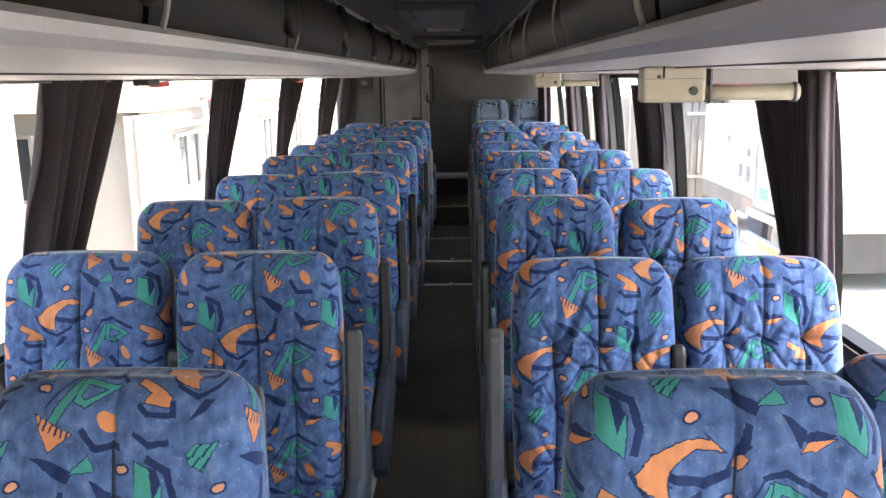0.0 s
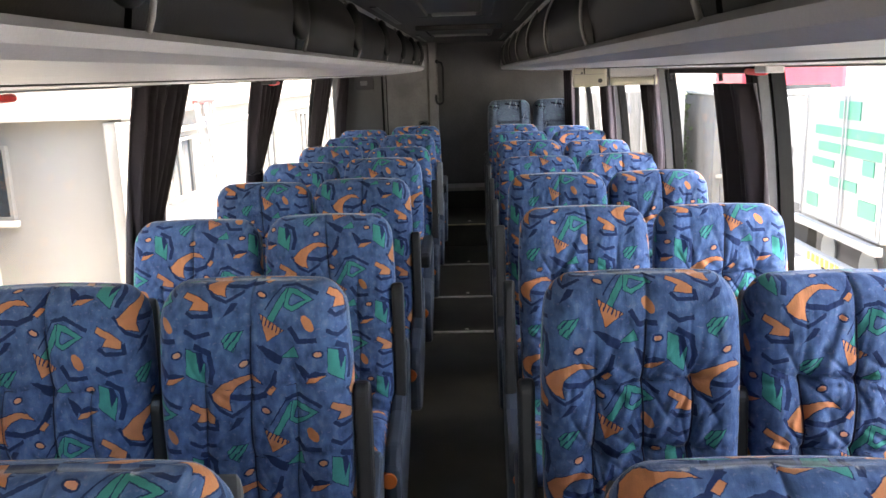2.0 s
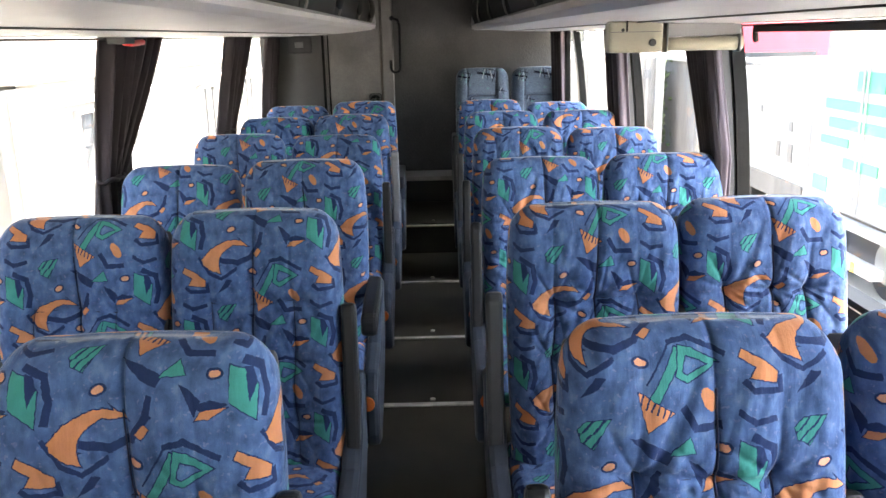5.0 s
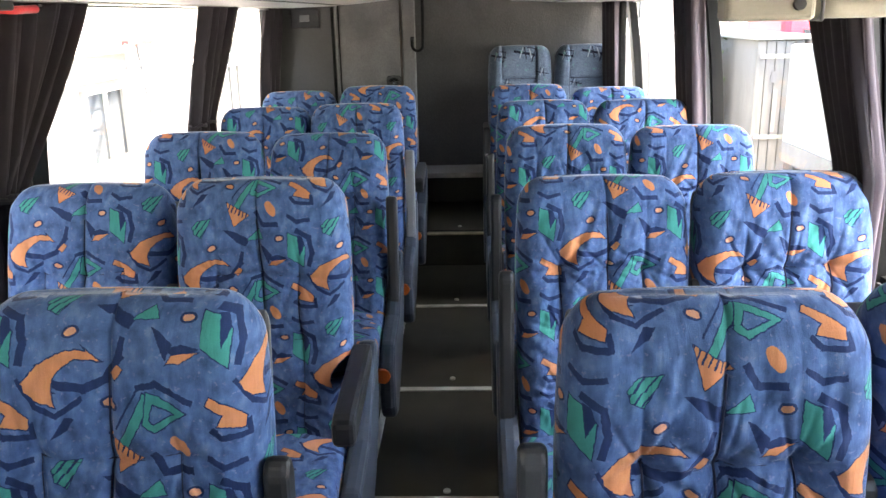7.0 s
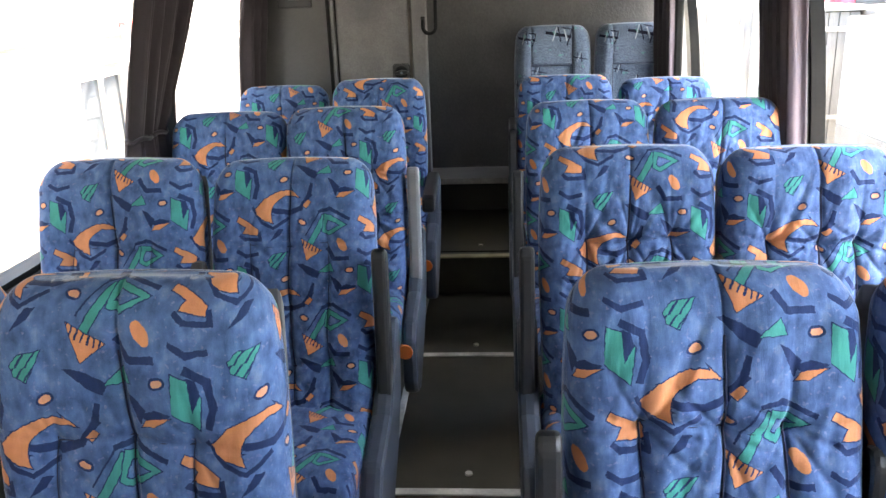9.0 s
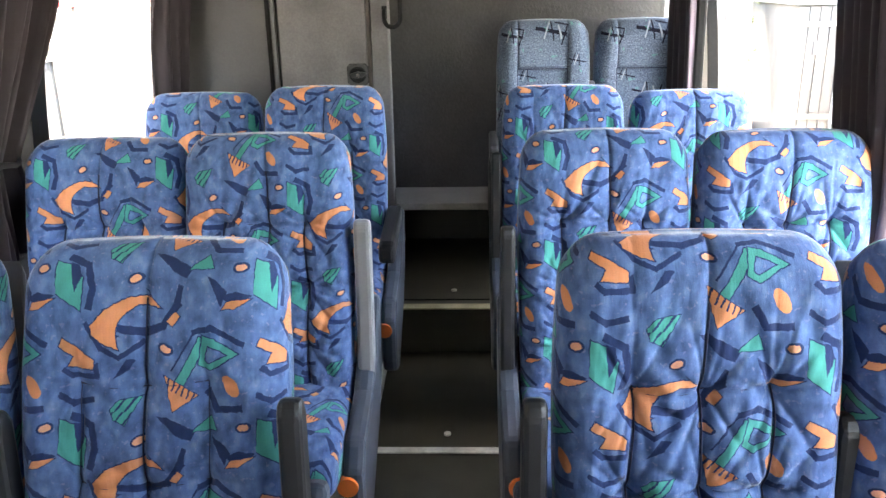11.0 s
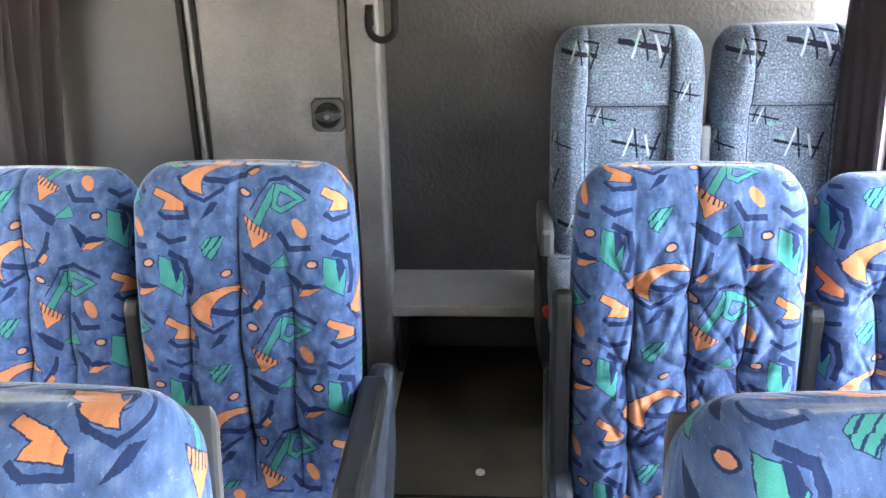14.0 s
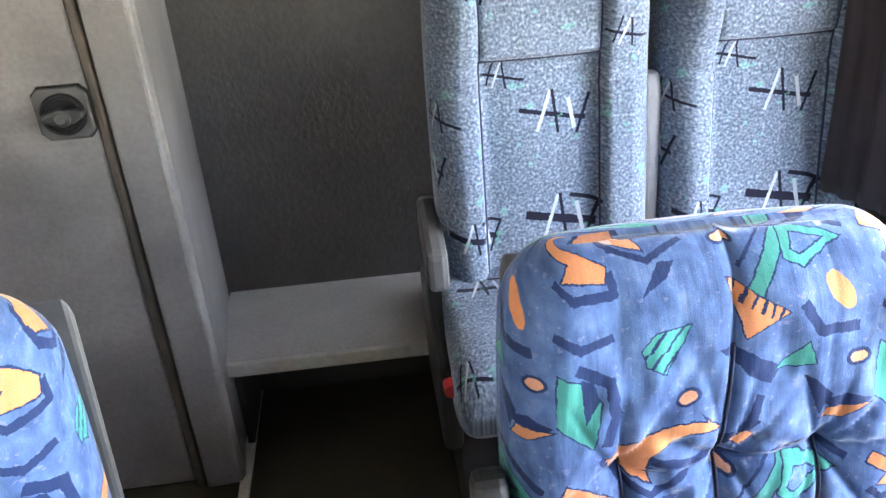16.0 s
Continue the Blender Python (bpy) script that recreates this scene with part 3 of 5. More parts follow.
def luggage_rack(s, y0, y1, ribs, lip_z):
    rack = tagged(new("luggage_rack"), "overhead luggage rack with pale grey underside and dark padded doors", "luggage rack")
    under = [(s * 1.15, 1.512), (s * 0.92, 1.502), (s * 0.70, 1.506), (s * 0.50, 1.520), (s * 0.375, lip_z - 0.026), (s * 0.352, lip_z - 0.012),
             (s * 0.346, lip_z + 0.004), (s * 0.360, lip_z + 0.016), (s * 0.46, lip_z + 0.02), (s * 1.15, 1.56)]
    part("underside", extrude(under, 'y', y0, y1), RACK_GREY, rack, "pale grey moulded plastic underside", smooth=False)
    part("groove", extrude([(s * 0.63, 1.5075), (s * 0.645, 1.5075), (s * 0.645, 1.512), (s * 0.63, 1.512)], 'y', y0 + .01, y1 - .01), DARK_PLASTIC, rack)
    part("outer_strip", extrude([(s * 0.985, 1.5005), (s * 1.148, 1.5035), (s * 1.148, 1.511), (s * 0.985, 1.504)], 'y', y0 + .02, y1 - .02), RACK_SHADE, rack, "brownish strip over the windows")
    part("trim_strip", extrude([(s * 0.925, 1.4995), (s * 0.935, 1.4995), (s * 0.935, 1.5025), (s * 0.925, 1.5025)], 'y', y0 + .02, y1 - .02), ALU, rack, "thin bright metal strip")
    edges = [y0] + ribs + [y1]
    for a, b in zip(edges, edges[1:]):
        if b - a < 0.1:
            continue
        bm = bmesh.new()
        rows = []
        ny = 14
        for j in range(ny + 1):
            v = j / ny
            y = a + 0.012 + (b - a - 0.024) * v
            edge = min(v, 1 - v) * (b - a)
            pad = 0.028 * min(1, edge / 0.10) ** 0.5 if edge > 0 else 0
            rows.append([bm.verts.new((s * x, y, z)) for x, z in arc_pts(0.372, lip_z + 0.018, 0.400, CEIL - 0.012, s * 0 + 0.018 + pad, 10)])
        for p, q in zip(rows, rows[1:]):
            for k in range(10):
                bm.faces.new((p[k], p[k + 1], q[k + 1], q[k]))
        back = extrude([(s * 0.42, lip_z + 0.02), (s * 0.46, lip_z + 0.02), (s * 0.46, CEIL), (s * 0.42, CEIL)], 'y', a, b)
        part("bin_door", join(bm, back), BIN_DARK, rack, "dark padded vinyl bin door", smooth=True)
    for y in ribs:
        pts = arc_pts(0.360, lip_z + 0.010, 0.392, CEIL - 0.005, 0.035, 10)
        path = [(s * x, y + 0.035 * math.sin(math.pi * (i / 10 - 0.5)) * -1, z) for i, (x, z) in enumerate(pts)]
        part("rib", tube(path, 0.0048, 8), RIB, rack, "grey moulded strap rib", smooth=True)
        if s < 0:
            pad = bmesh.new()
            bmesh.ops.create_uvsphere(pad, u_segments=20, v_segments=12, radius=1)
            bmesh.ops.scale(pad, vec=(0.030, 0.085, 0.088), verts=pad.verts)
            bmesh.ops.rotate(pad, cent=(0, 0, 0), matrix=Matrix.Rotation(radians(-8), 3, 'Y'), verts=pad.verts)
            bmesh.ops.translate(pad, vec=(s * 0.352, y - 0.062, lip_z + 0.125), verts=pad.verts)
            part("pad", pad, BIN_DARK, rack, "rounded dark padded end", smooth=True)
    top = extrude([(s * 0.395, CEIL - 0.012), (s * 0.43, CEIL - 0.012), (s * 0.43, CEIL - 0.001), (s * 0.385, CEIL - 0.001)], 'y', y0, y1)
    part("top_rail", top, RIB, rack)
    cap = extrude([(s * 0.352, lip_z - 0.02), (s * 0.345, lip_z + 0.02), (s * 0.36, CEIL - 0.05), (s * 0.40, CEIL - 0.004), (s * 1.10, CEIL - 0.004), (s * 1.14, 1.53), (s * 0.6, 1.515)], 'y', y1 - 0.012, y1 + 0.012, 0.004)
    part("end_cap", cap, RACK_GREY, rack, "pale grey end cap")
    return rack


luggage_rack(-1, FRONT + 0.01, 8.40, [-0.85, 0.15, 1.19, 2.19, 3.22, 4.24, 5.25, 6.20, 7.15, 7.95], 1.560)
luggage_rack(1, FRONT + 0.01, 9.09, [-0.90, 0.10, 1.10, 2.10, 3.10, 4.10, 5.10, 6.10, 7.10, 8.10], 1.548)

# dark vents under the racks and ceiling hatches
def ceiling_hatch(y0, y1, w):
    h = tagged(new("ceiling_hatch"), "dark plastic ceiling hatch in a raised frame", "ceiling hatch")
    part("frame", join(box(-w, w, y0, y0 + 0.05, CEIL - 0.03, CEIL, 0.008), box(-w, w, y1 - 0.05, y1, CEIL - 0.03, CEIL, 0.008),
                       box(-w, -w + 0.05, y0 + 0.05, y1 - 0.05, CEIL - 0.028, CEIL, 0.006), box(w - 0.05, w, y0 + 0.05, y1 - 0.05, CEIL - 0.028, CEIL, 0.006)), CEILING, h)
    part("panel", box(-w + 0.05, w - 0.05, y0 + 0.05, y1 - 0.05, CEIL - 0.014, CEIL - 0.002, 0.004), HATCH, h, "dark plastic panel")
    part("lip", box(-w + 0.07, w - 0.07, y1 - 0.12, y1 - 0.09, CEIL - 0.03, CEIL - 0.014, 0.004), RIB, h)
    return h


ceiling_hatch(6.10, 7.10, 0.26)
ceiling_hatch(3.35, 5.00, 0.17)
for y in (2.3, 5.2, 7.9):
    v = tagged(new("ceiling_duct_strip"), "dark grille strip along the ceiling edge", "grille")
    part("grille", box(-0.345, -0.315, y - 0.6, y + 0.6, CEIL - 0.006, CEIL - 0.001, 0.002), HATCH, v)
    part("grille", box(0.315, 0.345, y - 0.6, y + 0.6, CEIL - 0.006, CEIL - 0.001, 0.002), HATCH, v)

# ---- toilet cabin and the rear step bench ----
WC = 8.72
# Fixed front panel carries the rack's shade in its darker colour.
setting("wall_toilet", join(box(-1.22, -0.75, WC, WC + 0.04, STEP_Z, CEIL), box(-0.75, -0.33, WC + 0.02, WC + 0.05, STEP_Z, CEIL)), WALL_SHADED,
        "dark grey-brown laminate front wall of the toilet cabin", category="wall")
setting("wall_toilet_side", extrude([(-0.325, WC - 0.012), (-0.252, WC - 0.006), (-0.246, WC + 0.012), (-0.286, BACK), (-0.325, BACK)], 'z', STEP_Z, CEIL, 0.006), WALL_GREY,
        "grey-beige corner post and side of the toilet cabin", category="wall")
door = tagged(new("door_1"), "grey laminate toilet door, closed, with a round latch", "door", kind="structure")
part("door_leaf", box(-0.722, -0.345, WC - 0.006, WC + 0.018, STEP_Z + 0.02, CEIL - 0.03, 0.006), WALL_GREY, door)
part("seal", box(-0.345, -0.329, WC - 0.009, WC + 0.016, STEP_Z + 0.01, CEIL - 0.02, 0.004), SEAL_WORN, door, "dark worn rubber door seal")
part("frame_strip", box(-0.748, -0.733, WC - 0.014, WC + 0.016, STEP_Z, CEIL, 0.004), ARM_GREY, door, "grey metal jamb strip")
part("frame_strip", box(-0.729, -0.720, WC - 0.012, WC + 0.016, STEP_Z, CEIL, 0.003), RUBBER, door)
part("frame_strip", box(-0.772, -0.754, WC - 0.010, WC - 0.001, STEP_Z, CEIL, 0.003), RUBBER, door)
c = 0.043
plate = [(-0.390 + x * c, 1.035 + z * c) for x, z in ((-1, -0.72), (-0.72, -1), (0.72, -1), (1, -0.72), (1, 0.72), (0.72, 1), (-0.72, 1), (-1, 0.72))]
latch = part("latch", extrude(plate, 'y', WC - 0.016, WC - 0.009, 0.003), HATCH, door, "grey plastic latch plate")
part("latch_gasket", extrude([(-0.390 + (x + 0.390) * 1.06, 1.035 + (z - 1.035) * 1.06) for x, z in plate], 'y', WC - 0.009, WC - 0.005), LATCH, latch, "thin black gasket")
part("latch_well", disc(-0.388, WC - 0.018, 1.035, 0.035, 0.006, 'y', 28), LATCH, latch, "black round recess")
ring_path = [(-0.390 + 0.031 * math.cos(k * math.pi / 16), WC - 0.022, 1.035 + 0.031 * math.sin(k * math.pi / 16)) for k in range(33)]
part("latch_ring", tube(ring_path, 0.004, 8, False), LATCH, latch, smooth=True)
part("latch_knob", join(extrude([(-0.422, 1.028), (-0.400, 1.022), (-0.370, 1.024), (-0.352, 1.034), (-0.352, 1.044), (-0.372, 1.048), (-0.400, 1.046), (-0.422, 1.040)], 'y', WC - 0.040, WC - 0.016, 0.006), disc(-0.386, WC - 0.030, 1.035, 0.015, 0.028, 'y', 20)), DARK_PLASTIC, latch, "dark turning lever")
part("latch_screw", disc(-0.386, WC - 0.046, 1.036, 0.009, 0.006, 'y', 12), CHROME, latch)
part("hinge", join(box(-0.735, -0.722, WC - 0.022, WC - 0.011, 0.78, 0.86, 0.003)), CHROME, door)

rail = tagged(new("grab_handle"), "black curved grab handle on the cabin corner post", "handle")
bend = [(-0.230 + 0.034 * math.cos(math.pi + k * math.pi / 9), WC - 0.052 - 0.001 * k, 1.266 + 0.034 * math.sin(math.pi + k * math.pi / 9)) for k in range(10)]
part("bar", tube([(-0.266, WC - 0.010, 1.302), (-0.266, WC - 0.034, 1.290)] + bend + [(-0.195, WC - 0.060, 1.40), (-0.195, WC - 0.060, 1.56), (-0.206, WC - 0.050, 1.60), (-0.250, WC - 0.010, 1.615)], 0.0095, 10), LATCH, rail, smooth=True)
part("foot", box(-0.277, -0.255, WC - 0.016, WC - 0.009, 1.262, 1.316, 0.003), LATCH, rail)
part("foot", disc(-0.252, WC - 0.012, 1.615, 0.018, 0.014, 'y', 16), LATCH, rail)

lamp = tagged(new("wall_light_box"), "small dark recessed lamp box on the toilet wall", "wall lamp")
part("housing", box(-1.02, -0.84, WC - 0.03, WC - 0.001, 1.38, 1.50, 0.008), DARK_TRIM, lamp)
part("lens", box(-0.96, -0.90, WC - 0.036, WC - 0.030, 1.42, 1.46, 0.004), ARM_GREY, lamp)

bench = tagged(new("rear_bench"), "grey carpeted shelf step at the foot of the rear wall", "bench")
part("top", box(-0.282, 0.215, 8.82, BACK - 0.003, 0.405, 0.430, 0.005), BENCH, bench, "grey laminate shelf top")
part("front_lip", box(-0.284, 0.215, 8.807, 8.820, 0.398, 0.432, 0.004), EDGING, bench, "grey metal edging")
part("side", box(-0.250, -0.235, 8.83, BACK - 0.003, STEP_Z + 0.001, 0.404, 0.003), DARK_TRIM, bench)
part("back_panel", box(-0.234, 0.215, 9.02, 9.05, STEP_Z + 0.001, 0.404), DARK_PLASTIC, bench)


# ---- seats ----
def cushion_shell(rings, close_bottom=True):
    """Skins a stack of closed rings of (position, u, v); the last ring is closed by a fan."""
    bm = bmesh.new()
    layer = bm.loops.layers.uv.new("uv")
    made = [[bm.verts.new(p) for p, u, v in r] for r in rings]
    n = len(rings[0])
    for j in range(len(rings) - 1):
        for i in range(n):
            k = (i + 1) % n
            f = bm.faces.new((made[j][i], made[j][k], made[j + 1][k], made[j + 1][i]))
            us = [rings[j][i][1], rings[j][k][1], rings[j + 1][k][1], rings[j + 1][i][1]]
            if k == 0:
                us[1] = us[0] + 0.01
                us[2] = us[3] + 0.01
            for l, u, v in zip(f.loops, us, (rings[j][i][2], rings[j][k][2], rings[j + 1][k][2], rings[j + 1][i][2])):
                l[layer].uv = (u, v)
    for r, end in ((made[-1], rings[-1]), (made[0], rings[0])):
        c = bm.verts.new(sum((v.co for v in r), Vector()) / n)
        uc = (end[0][1], end[0][2])
        for i in range(n):
            f = bm.faces.new((r[i], r[(i + 1) % n], c))
            for l, k in zip(f.loops, (i, (i + 1) % n, None)):
                l[layer].uv = (end[k][0].x, end[k][2] - (end[k][0].y - end[0][0].y)) if k is not None else (c.co.x, end[0][2])
    return bm


def ring_outline(hw, ht, r, nf, ns):
    """Rounded oblong outline, starting at the middle of the back, through one side, the front, and the other side."""
    pts = []
    r = min(r, hw * 0.98, ht * 0.98)
    for i in range(ns):
        pts.append((hw * 0.0 + (hw - r) * i / ns, ht))
    for i in range(7):
        a = radians(90 - 180 * i / 6 * 0.5)
        pts.append((hw - r + r * math.cos(a), ht - r + r * math.sin(a)))
    for i in range(7):
        a = radians(-90 * i / 6)
        pts.append((hw - r + r * math.cos(a), -ht + r + r * math.sin(a)))
    for i in range(1, nf):
        pts.append((hw - r - 2 * (hw - r) * i / nf, -ht))
    for i in range(7):
        a = radians(-90 - 90 * i / 6)
        pts.append((-hw + r + r * math.cos(a), -ht + r + r * math.sin(a)))
    for i in range(7):
        a = radians(180 - 90 * i / 6)
        pts.append((-hw + r + r * math.cos(a), ht - r + r * math.sin(a)))
    for i in range(1, ns):
        pts.append((-(hw - r) * (1 - i / ns), ht))
    return pts


def blue_relief(x, d, seed, slack=0.4, deep=1.0):
    """Depth of the quilting at x across and d below the top of a backrest."""
    slack *= min(1.0, max(0.0, d - 0.01) / 0.09)
    h = 0.018
    lower = 1 / (1 + math.exp(-(d - 0.19) / 0.02))
    for cx in (-0.105, 0.098):
        g = abs(x - cx - 0.004 * math.sin(d * 21 + seed))
        h -= (0.4 + 0.6 * deep) * (0.85 * lower + 0.22) * (0.007 * math.exp(-g / 0.024) + 0.010 * math.exp(-g / 0.0045))
    g = abs(x - 0.003 - 0.006 * math.sin(d * 9 + seed))
    h -= 0.007 * math.exp(-g / 0.022) + 0.011 * math.exp(-g / 0.004)
    for cz in (0.210, 0.365, 0.515):
        g = abs(d - cz - 0.006 * math.sin(x * 22 + seed))
        h -= (0.4 + 0.6 * deep) * (0.006 * math.exp(-g / 0.020) + 0.006 * math.exp(-g / 0.004)) * math.exp(-(x / 0.14) ** 4)
        for cx in (-0.105, 0.003, 0.098):
            rr = math.hypot(x - cx, d - cz)
            h -= deep * (0.012 * math.exp(-(rr / 0.030) ** 2) + 0.008 * math.exp(-rr / 0.007))
            if rr < 0.16:
                a = math.atan2(d - cz, x - cx) + 1.5 * rr * math.sin(seed + cx * 30)
                star = 0.35 - math.exp(-abs(math.sin(a * 4.5 + seed + cx * 40 + 1.2 * math.sin(a * 2 + seed))) / 0.34)
                h += deep * slack * 0.0105 * star * math.exp(-((rr - 0.045) / 0.050) ** 2)
    # slack diagonal creases between the tufts
    for x0, d0, x1, d1 in ((-0.105, 0.21, 0.003, 0.365), (0.098, 0.21, 0.003, 0.365), (-0.105, 0.21, 0.003, 0.03), (0.098, 0.21, 0.16, 0.03), (-0.105, 0.365, 0.003, 0.515), (0.098, 0.365, 0.2, 0.30), (-0.105, 0.365, -0.2, 0.28)):
        lx, ld = x1 - x0, d1 - d0
        q = ((x - x0) * lx + (d - d0) * ld) / (lx * lx + ld * ld)
        if -0.05 < q < 1.05:
            g = abs((x - x0) * ld - (d - d0) * lx) / math.hypot(lx, ld) + 0.003 * math.sin(q * 9 + seed)
            amp = 0.5 + 0.5 * math.sin(seed * 1.7 + x0 * 50 + d1 * 31)
            h -= deep * slack * amp * 0.0095 * math.exp(-abs(g) / 0.0065) * max(0.0, 1 - q) ** 0.5
    n = noise.noise(Vector((x * 9 + seed * 3.1, d * 7, seed)))
    n2 = noise.noise(Vector((x * 30 + d * 12 * math.sin(seed + d * 8), d * 5, seed * 2)))
    n3 = noise.noise(Vector((x * 60 + d * 20, d * 9, seed * 5)))
    return h + 0.010 * n + (0.35 + 0.65 * deep) * slack * (0.0085 * n2 + 0.0045 * n3)


def backrest_mesh(name, mat, hw, top, bottom, tilt, relief, seed, thick=0.062, corner=0.066, pivot=0.95):
    """A padded backrest; its shading follows the slack cloth more closely than its outline does."""
    mesh = backrest_form(name, mat, hw, top, bottom, tilt, lambda x, d, k: relief(x, d, k, 0.4), seed, thick, corner, pivot)
    loose = backrest_form(name + "_loose", mat, hw, top, bottom, tilt, lambda x, d, k: relief(x, d, k, 0.95), seed, thick, corner, pivot)
    mesh.normals_split_custom_set_from_vertices([v.normal.copy() for v in loose.vertices])
    bpy.data.meshes.remove(loose)
    return mesh


def backrest_form(name, mat, hw, top, bottom, tilt, relief, seed, thick, corner, pivot):
    rings = []
    tan = math.tan(radians(tilt))
    levels = []
    nz = 124
    run, last = 0.0, None
    for j in range(nz + 1):
        levels.append((bottom + (top - corner - bottom) * j / nz, 0))
    for j in range(1, 9):
        levels.append((top - corner, 90 * j / 8))
    for z0, ang in levels:
        a = radians(ang)
        z = z0 + corner * math.sin(a)
        w = hw - corner * 0.9 * (1 - math.cos(a)) if ang < 85 else hw - corner * 0.86
        w -= 0.010 * math.exp(-((top - z) / 0.12) ** 2)
        taper = 1.0 - 0.05 * max(0.0, (0.75 - z) / 0.4)
        t = thick * (math.cos(a) * 0.96 + 0.04)
        if last is not None:
            run += math.hypot(z - last[0], t - last[1])
        last = (z, t)
        ring = []
        out = ring_outline(w * taper, t, 0.05, 108, 5)
        u = 0.0
        prev = None
        for x, y in out:
            if prev is not None:
                u += math.hypot(x - prev[0], y - prev[1])
            prev = (x, y)
            d = top - z
            push = 0.0
            if y < 0:
                front = min(1.0, max(0.0, -y / t))
                side = min(1, max(0, (w - abs(x)) / 0.05)) ** 0.5
                push = relief(x, d, seed) * front * (0.4 + 0.6 * side)
            zz = z + 0.010 * (1 - (x / hw) ** 2) * (1 if ang > 0 else max(0, 1 - (top - corner - z) / 0.1))
            ring.append([Vector((x, y - push + (zz - pivot) * tan, zz)), u, 0.0])
        mid = u / 2
        for q in ring:
            q[1] -= mid
            q[1] = -q[1]
            q[2] = bottom + run
        rings.append([tuple(q) for q in ring])
    return mesh_from(name, cushion_shell(rings), mat)


def seam_mesh(top, tilt, seed, deep, thick=0.062, pivot=0.95):
    """Sewn seams lying in the creases of a quilted backrest."""
    tan = math.tan(radians(tilt))

    def at(x, d):
        z = top - d
        lie = (blue_relief(x - 0.004, d, seed, 0.4, deep) + blue_relief(x + 0.004, d, seed, 0.4, deep)) / 2
        return (x, -thick - lie + (z - pivot) * tan + 0.0005, z)

    lines = []
    for cx, d0 in ((-0.105, 0.205), (0.098, 0.205), (0.003, 0.075)):
        pts = []
        for k in range(46):
            d = d0 + (0.60 - d0) * k / 45
            x = cx + (0.006 * math.sin(d * 9 + seed) if abs(cx) < 0.05 else 0.004 * math.sin(d * 21 + seed))
            pts.append(at(x, d))
        lines.append(tube(pts, (0.0019 if abs(cx) < 0.05 else 0.0016) if deep > 0.6 else (0.0013 if abs(cx) < 0.05 else 0.0008), 5))
    for cz in (0.210, 0.365, 0.515):
        lines.append(tube([at(x, cz + 0.006 * math.sin(x * 22 + seed)) for x in [-0.105 + 0.203 * k / 24 for k in range(25)]], 0.0014, 5))
    return mesh_from("seam_thread", join(*lines), SEAM, True)


def cushion_mesh(name, mat, hw, y0, y1, z0, z1, seed):
    """Seat cushion, its long side along y, with a rounded front edge."""
    rings = []
    ny = 22
    for j in range(ny + 1):
        t = j / ny
        y = y0 + (y1 - y0) * t
        e = min(1.0, t / 0.22)
        k = math.sqrt(max(0.0, 1 - (1 - e) ** 2)) * 0.75 + 0.25
        h = (z1 - z0) / 2
        zc = z1 - h
        ring = []
        u = 0
        prev = None
        for x, z in ring_outline(hw * (0.93 + 0.07 * k), h * k, 0.035, 18, 5):
            if prev is not None:
                u += math.hypot(x - prev[0], z - prev[1])
            prev = (x, z)
            bump = 0.008 * noise.noise(Vector((x * 10 + seed, y * 9, z * 4)))
            if z < 0:
                bump += 0.012 * (1 - (x / hw) ** 2)
            ring.append([Vector((x, y, zc - z + (bump if z < 0 else 0) - h * (1 - k) * 0.25)), u, y])
        for q in ring:
            q[1] = -(q[1] - u / 2)
        rings.append([tuple(q) for q in ring])
    return mesh_from(name, cushion_shell(rings), mat)


ROW0, PITCH, SEAT_X, SEAT_GAP = 1.985, 0.866, 0.4255, 0.452
COVERS = ((0.0, 1.0), (2.7, 1.0), (5.1, 0.35), (8.4, 0.5))
BLUE_BACKS = [backrest_mesh("backrest_fabric", BLUE, 0.215, 1.062, 0.40, 9, functools.partial(blue_relief, deep=deep), s) for s, deep in COVERS]
BLUE_SEAMS = [seam_mesh(1.062, 9, s, deep) for s, deep in COVERS]
BLUE_CUSHIONS = [cushion_mesh("cushion_fabric", BLUE, 0.212, -0.46, 0.0, 0.31, 0.44, s) for s in (0.0, 3.3)]


def shell_back():
    """Hard grey back shell behind the upholstery."""
    return extrude([(0.035, 0.45), (0.048, 0.45), (0.118, 0.98), (0.108, 1.01)], 'x', -0.19, 0.19, 0.006)


SHELL = mesh_from("back_shell", shell_back(), ARM_GREY, False)
RAISED_PALE = mesh_from("arm_bar", extrude([(-0.125, 0.40), (-0.075, 0.40), (-0.045, 0.60), (-0.030, 0.835), (-0.040, 0.860), (-0.066, 0.865), (-0.080, 0.845), (-0.098, 0.62)], 'x', -0.021, 0.021, 0.010), ARM_PALE, False)
RAISED_MID = mesh_from("arm_bar_mid", extrude([(-0.125, 0.40), (-0.075, 0.40), (-0.045, 0.60), (-0.030, 0.835), (-0.040, 0.860), (-0.066, 0.865), (-0.080, 0.845), (-0.098, 0.62)], 'x', -0.021, 0.021, 0.010), ARM_MID, False)
RAISED_DARK = mesh_from("arm_bar_dark", extrude([(-0.125, 0.40), (-0.075, 0.40), (-0.045, 0.60), (-0.030, 0.815), (-0.040, 0.840), (-0.066, 0.845), (-0.080, 0.825), (-0.098, 0.62)], 'x', -0.019, 0.019, 0.010), ARM_BLACK, False)
SLOT = mesh_from("arm_slot", box(-0.007, 0.007, -0.1045, -0.094, 0.45, 0.56, 0.002), RUBBER, False)
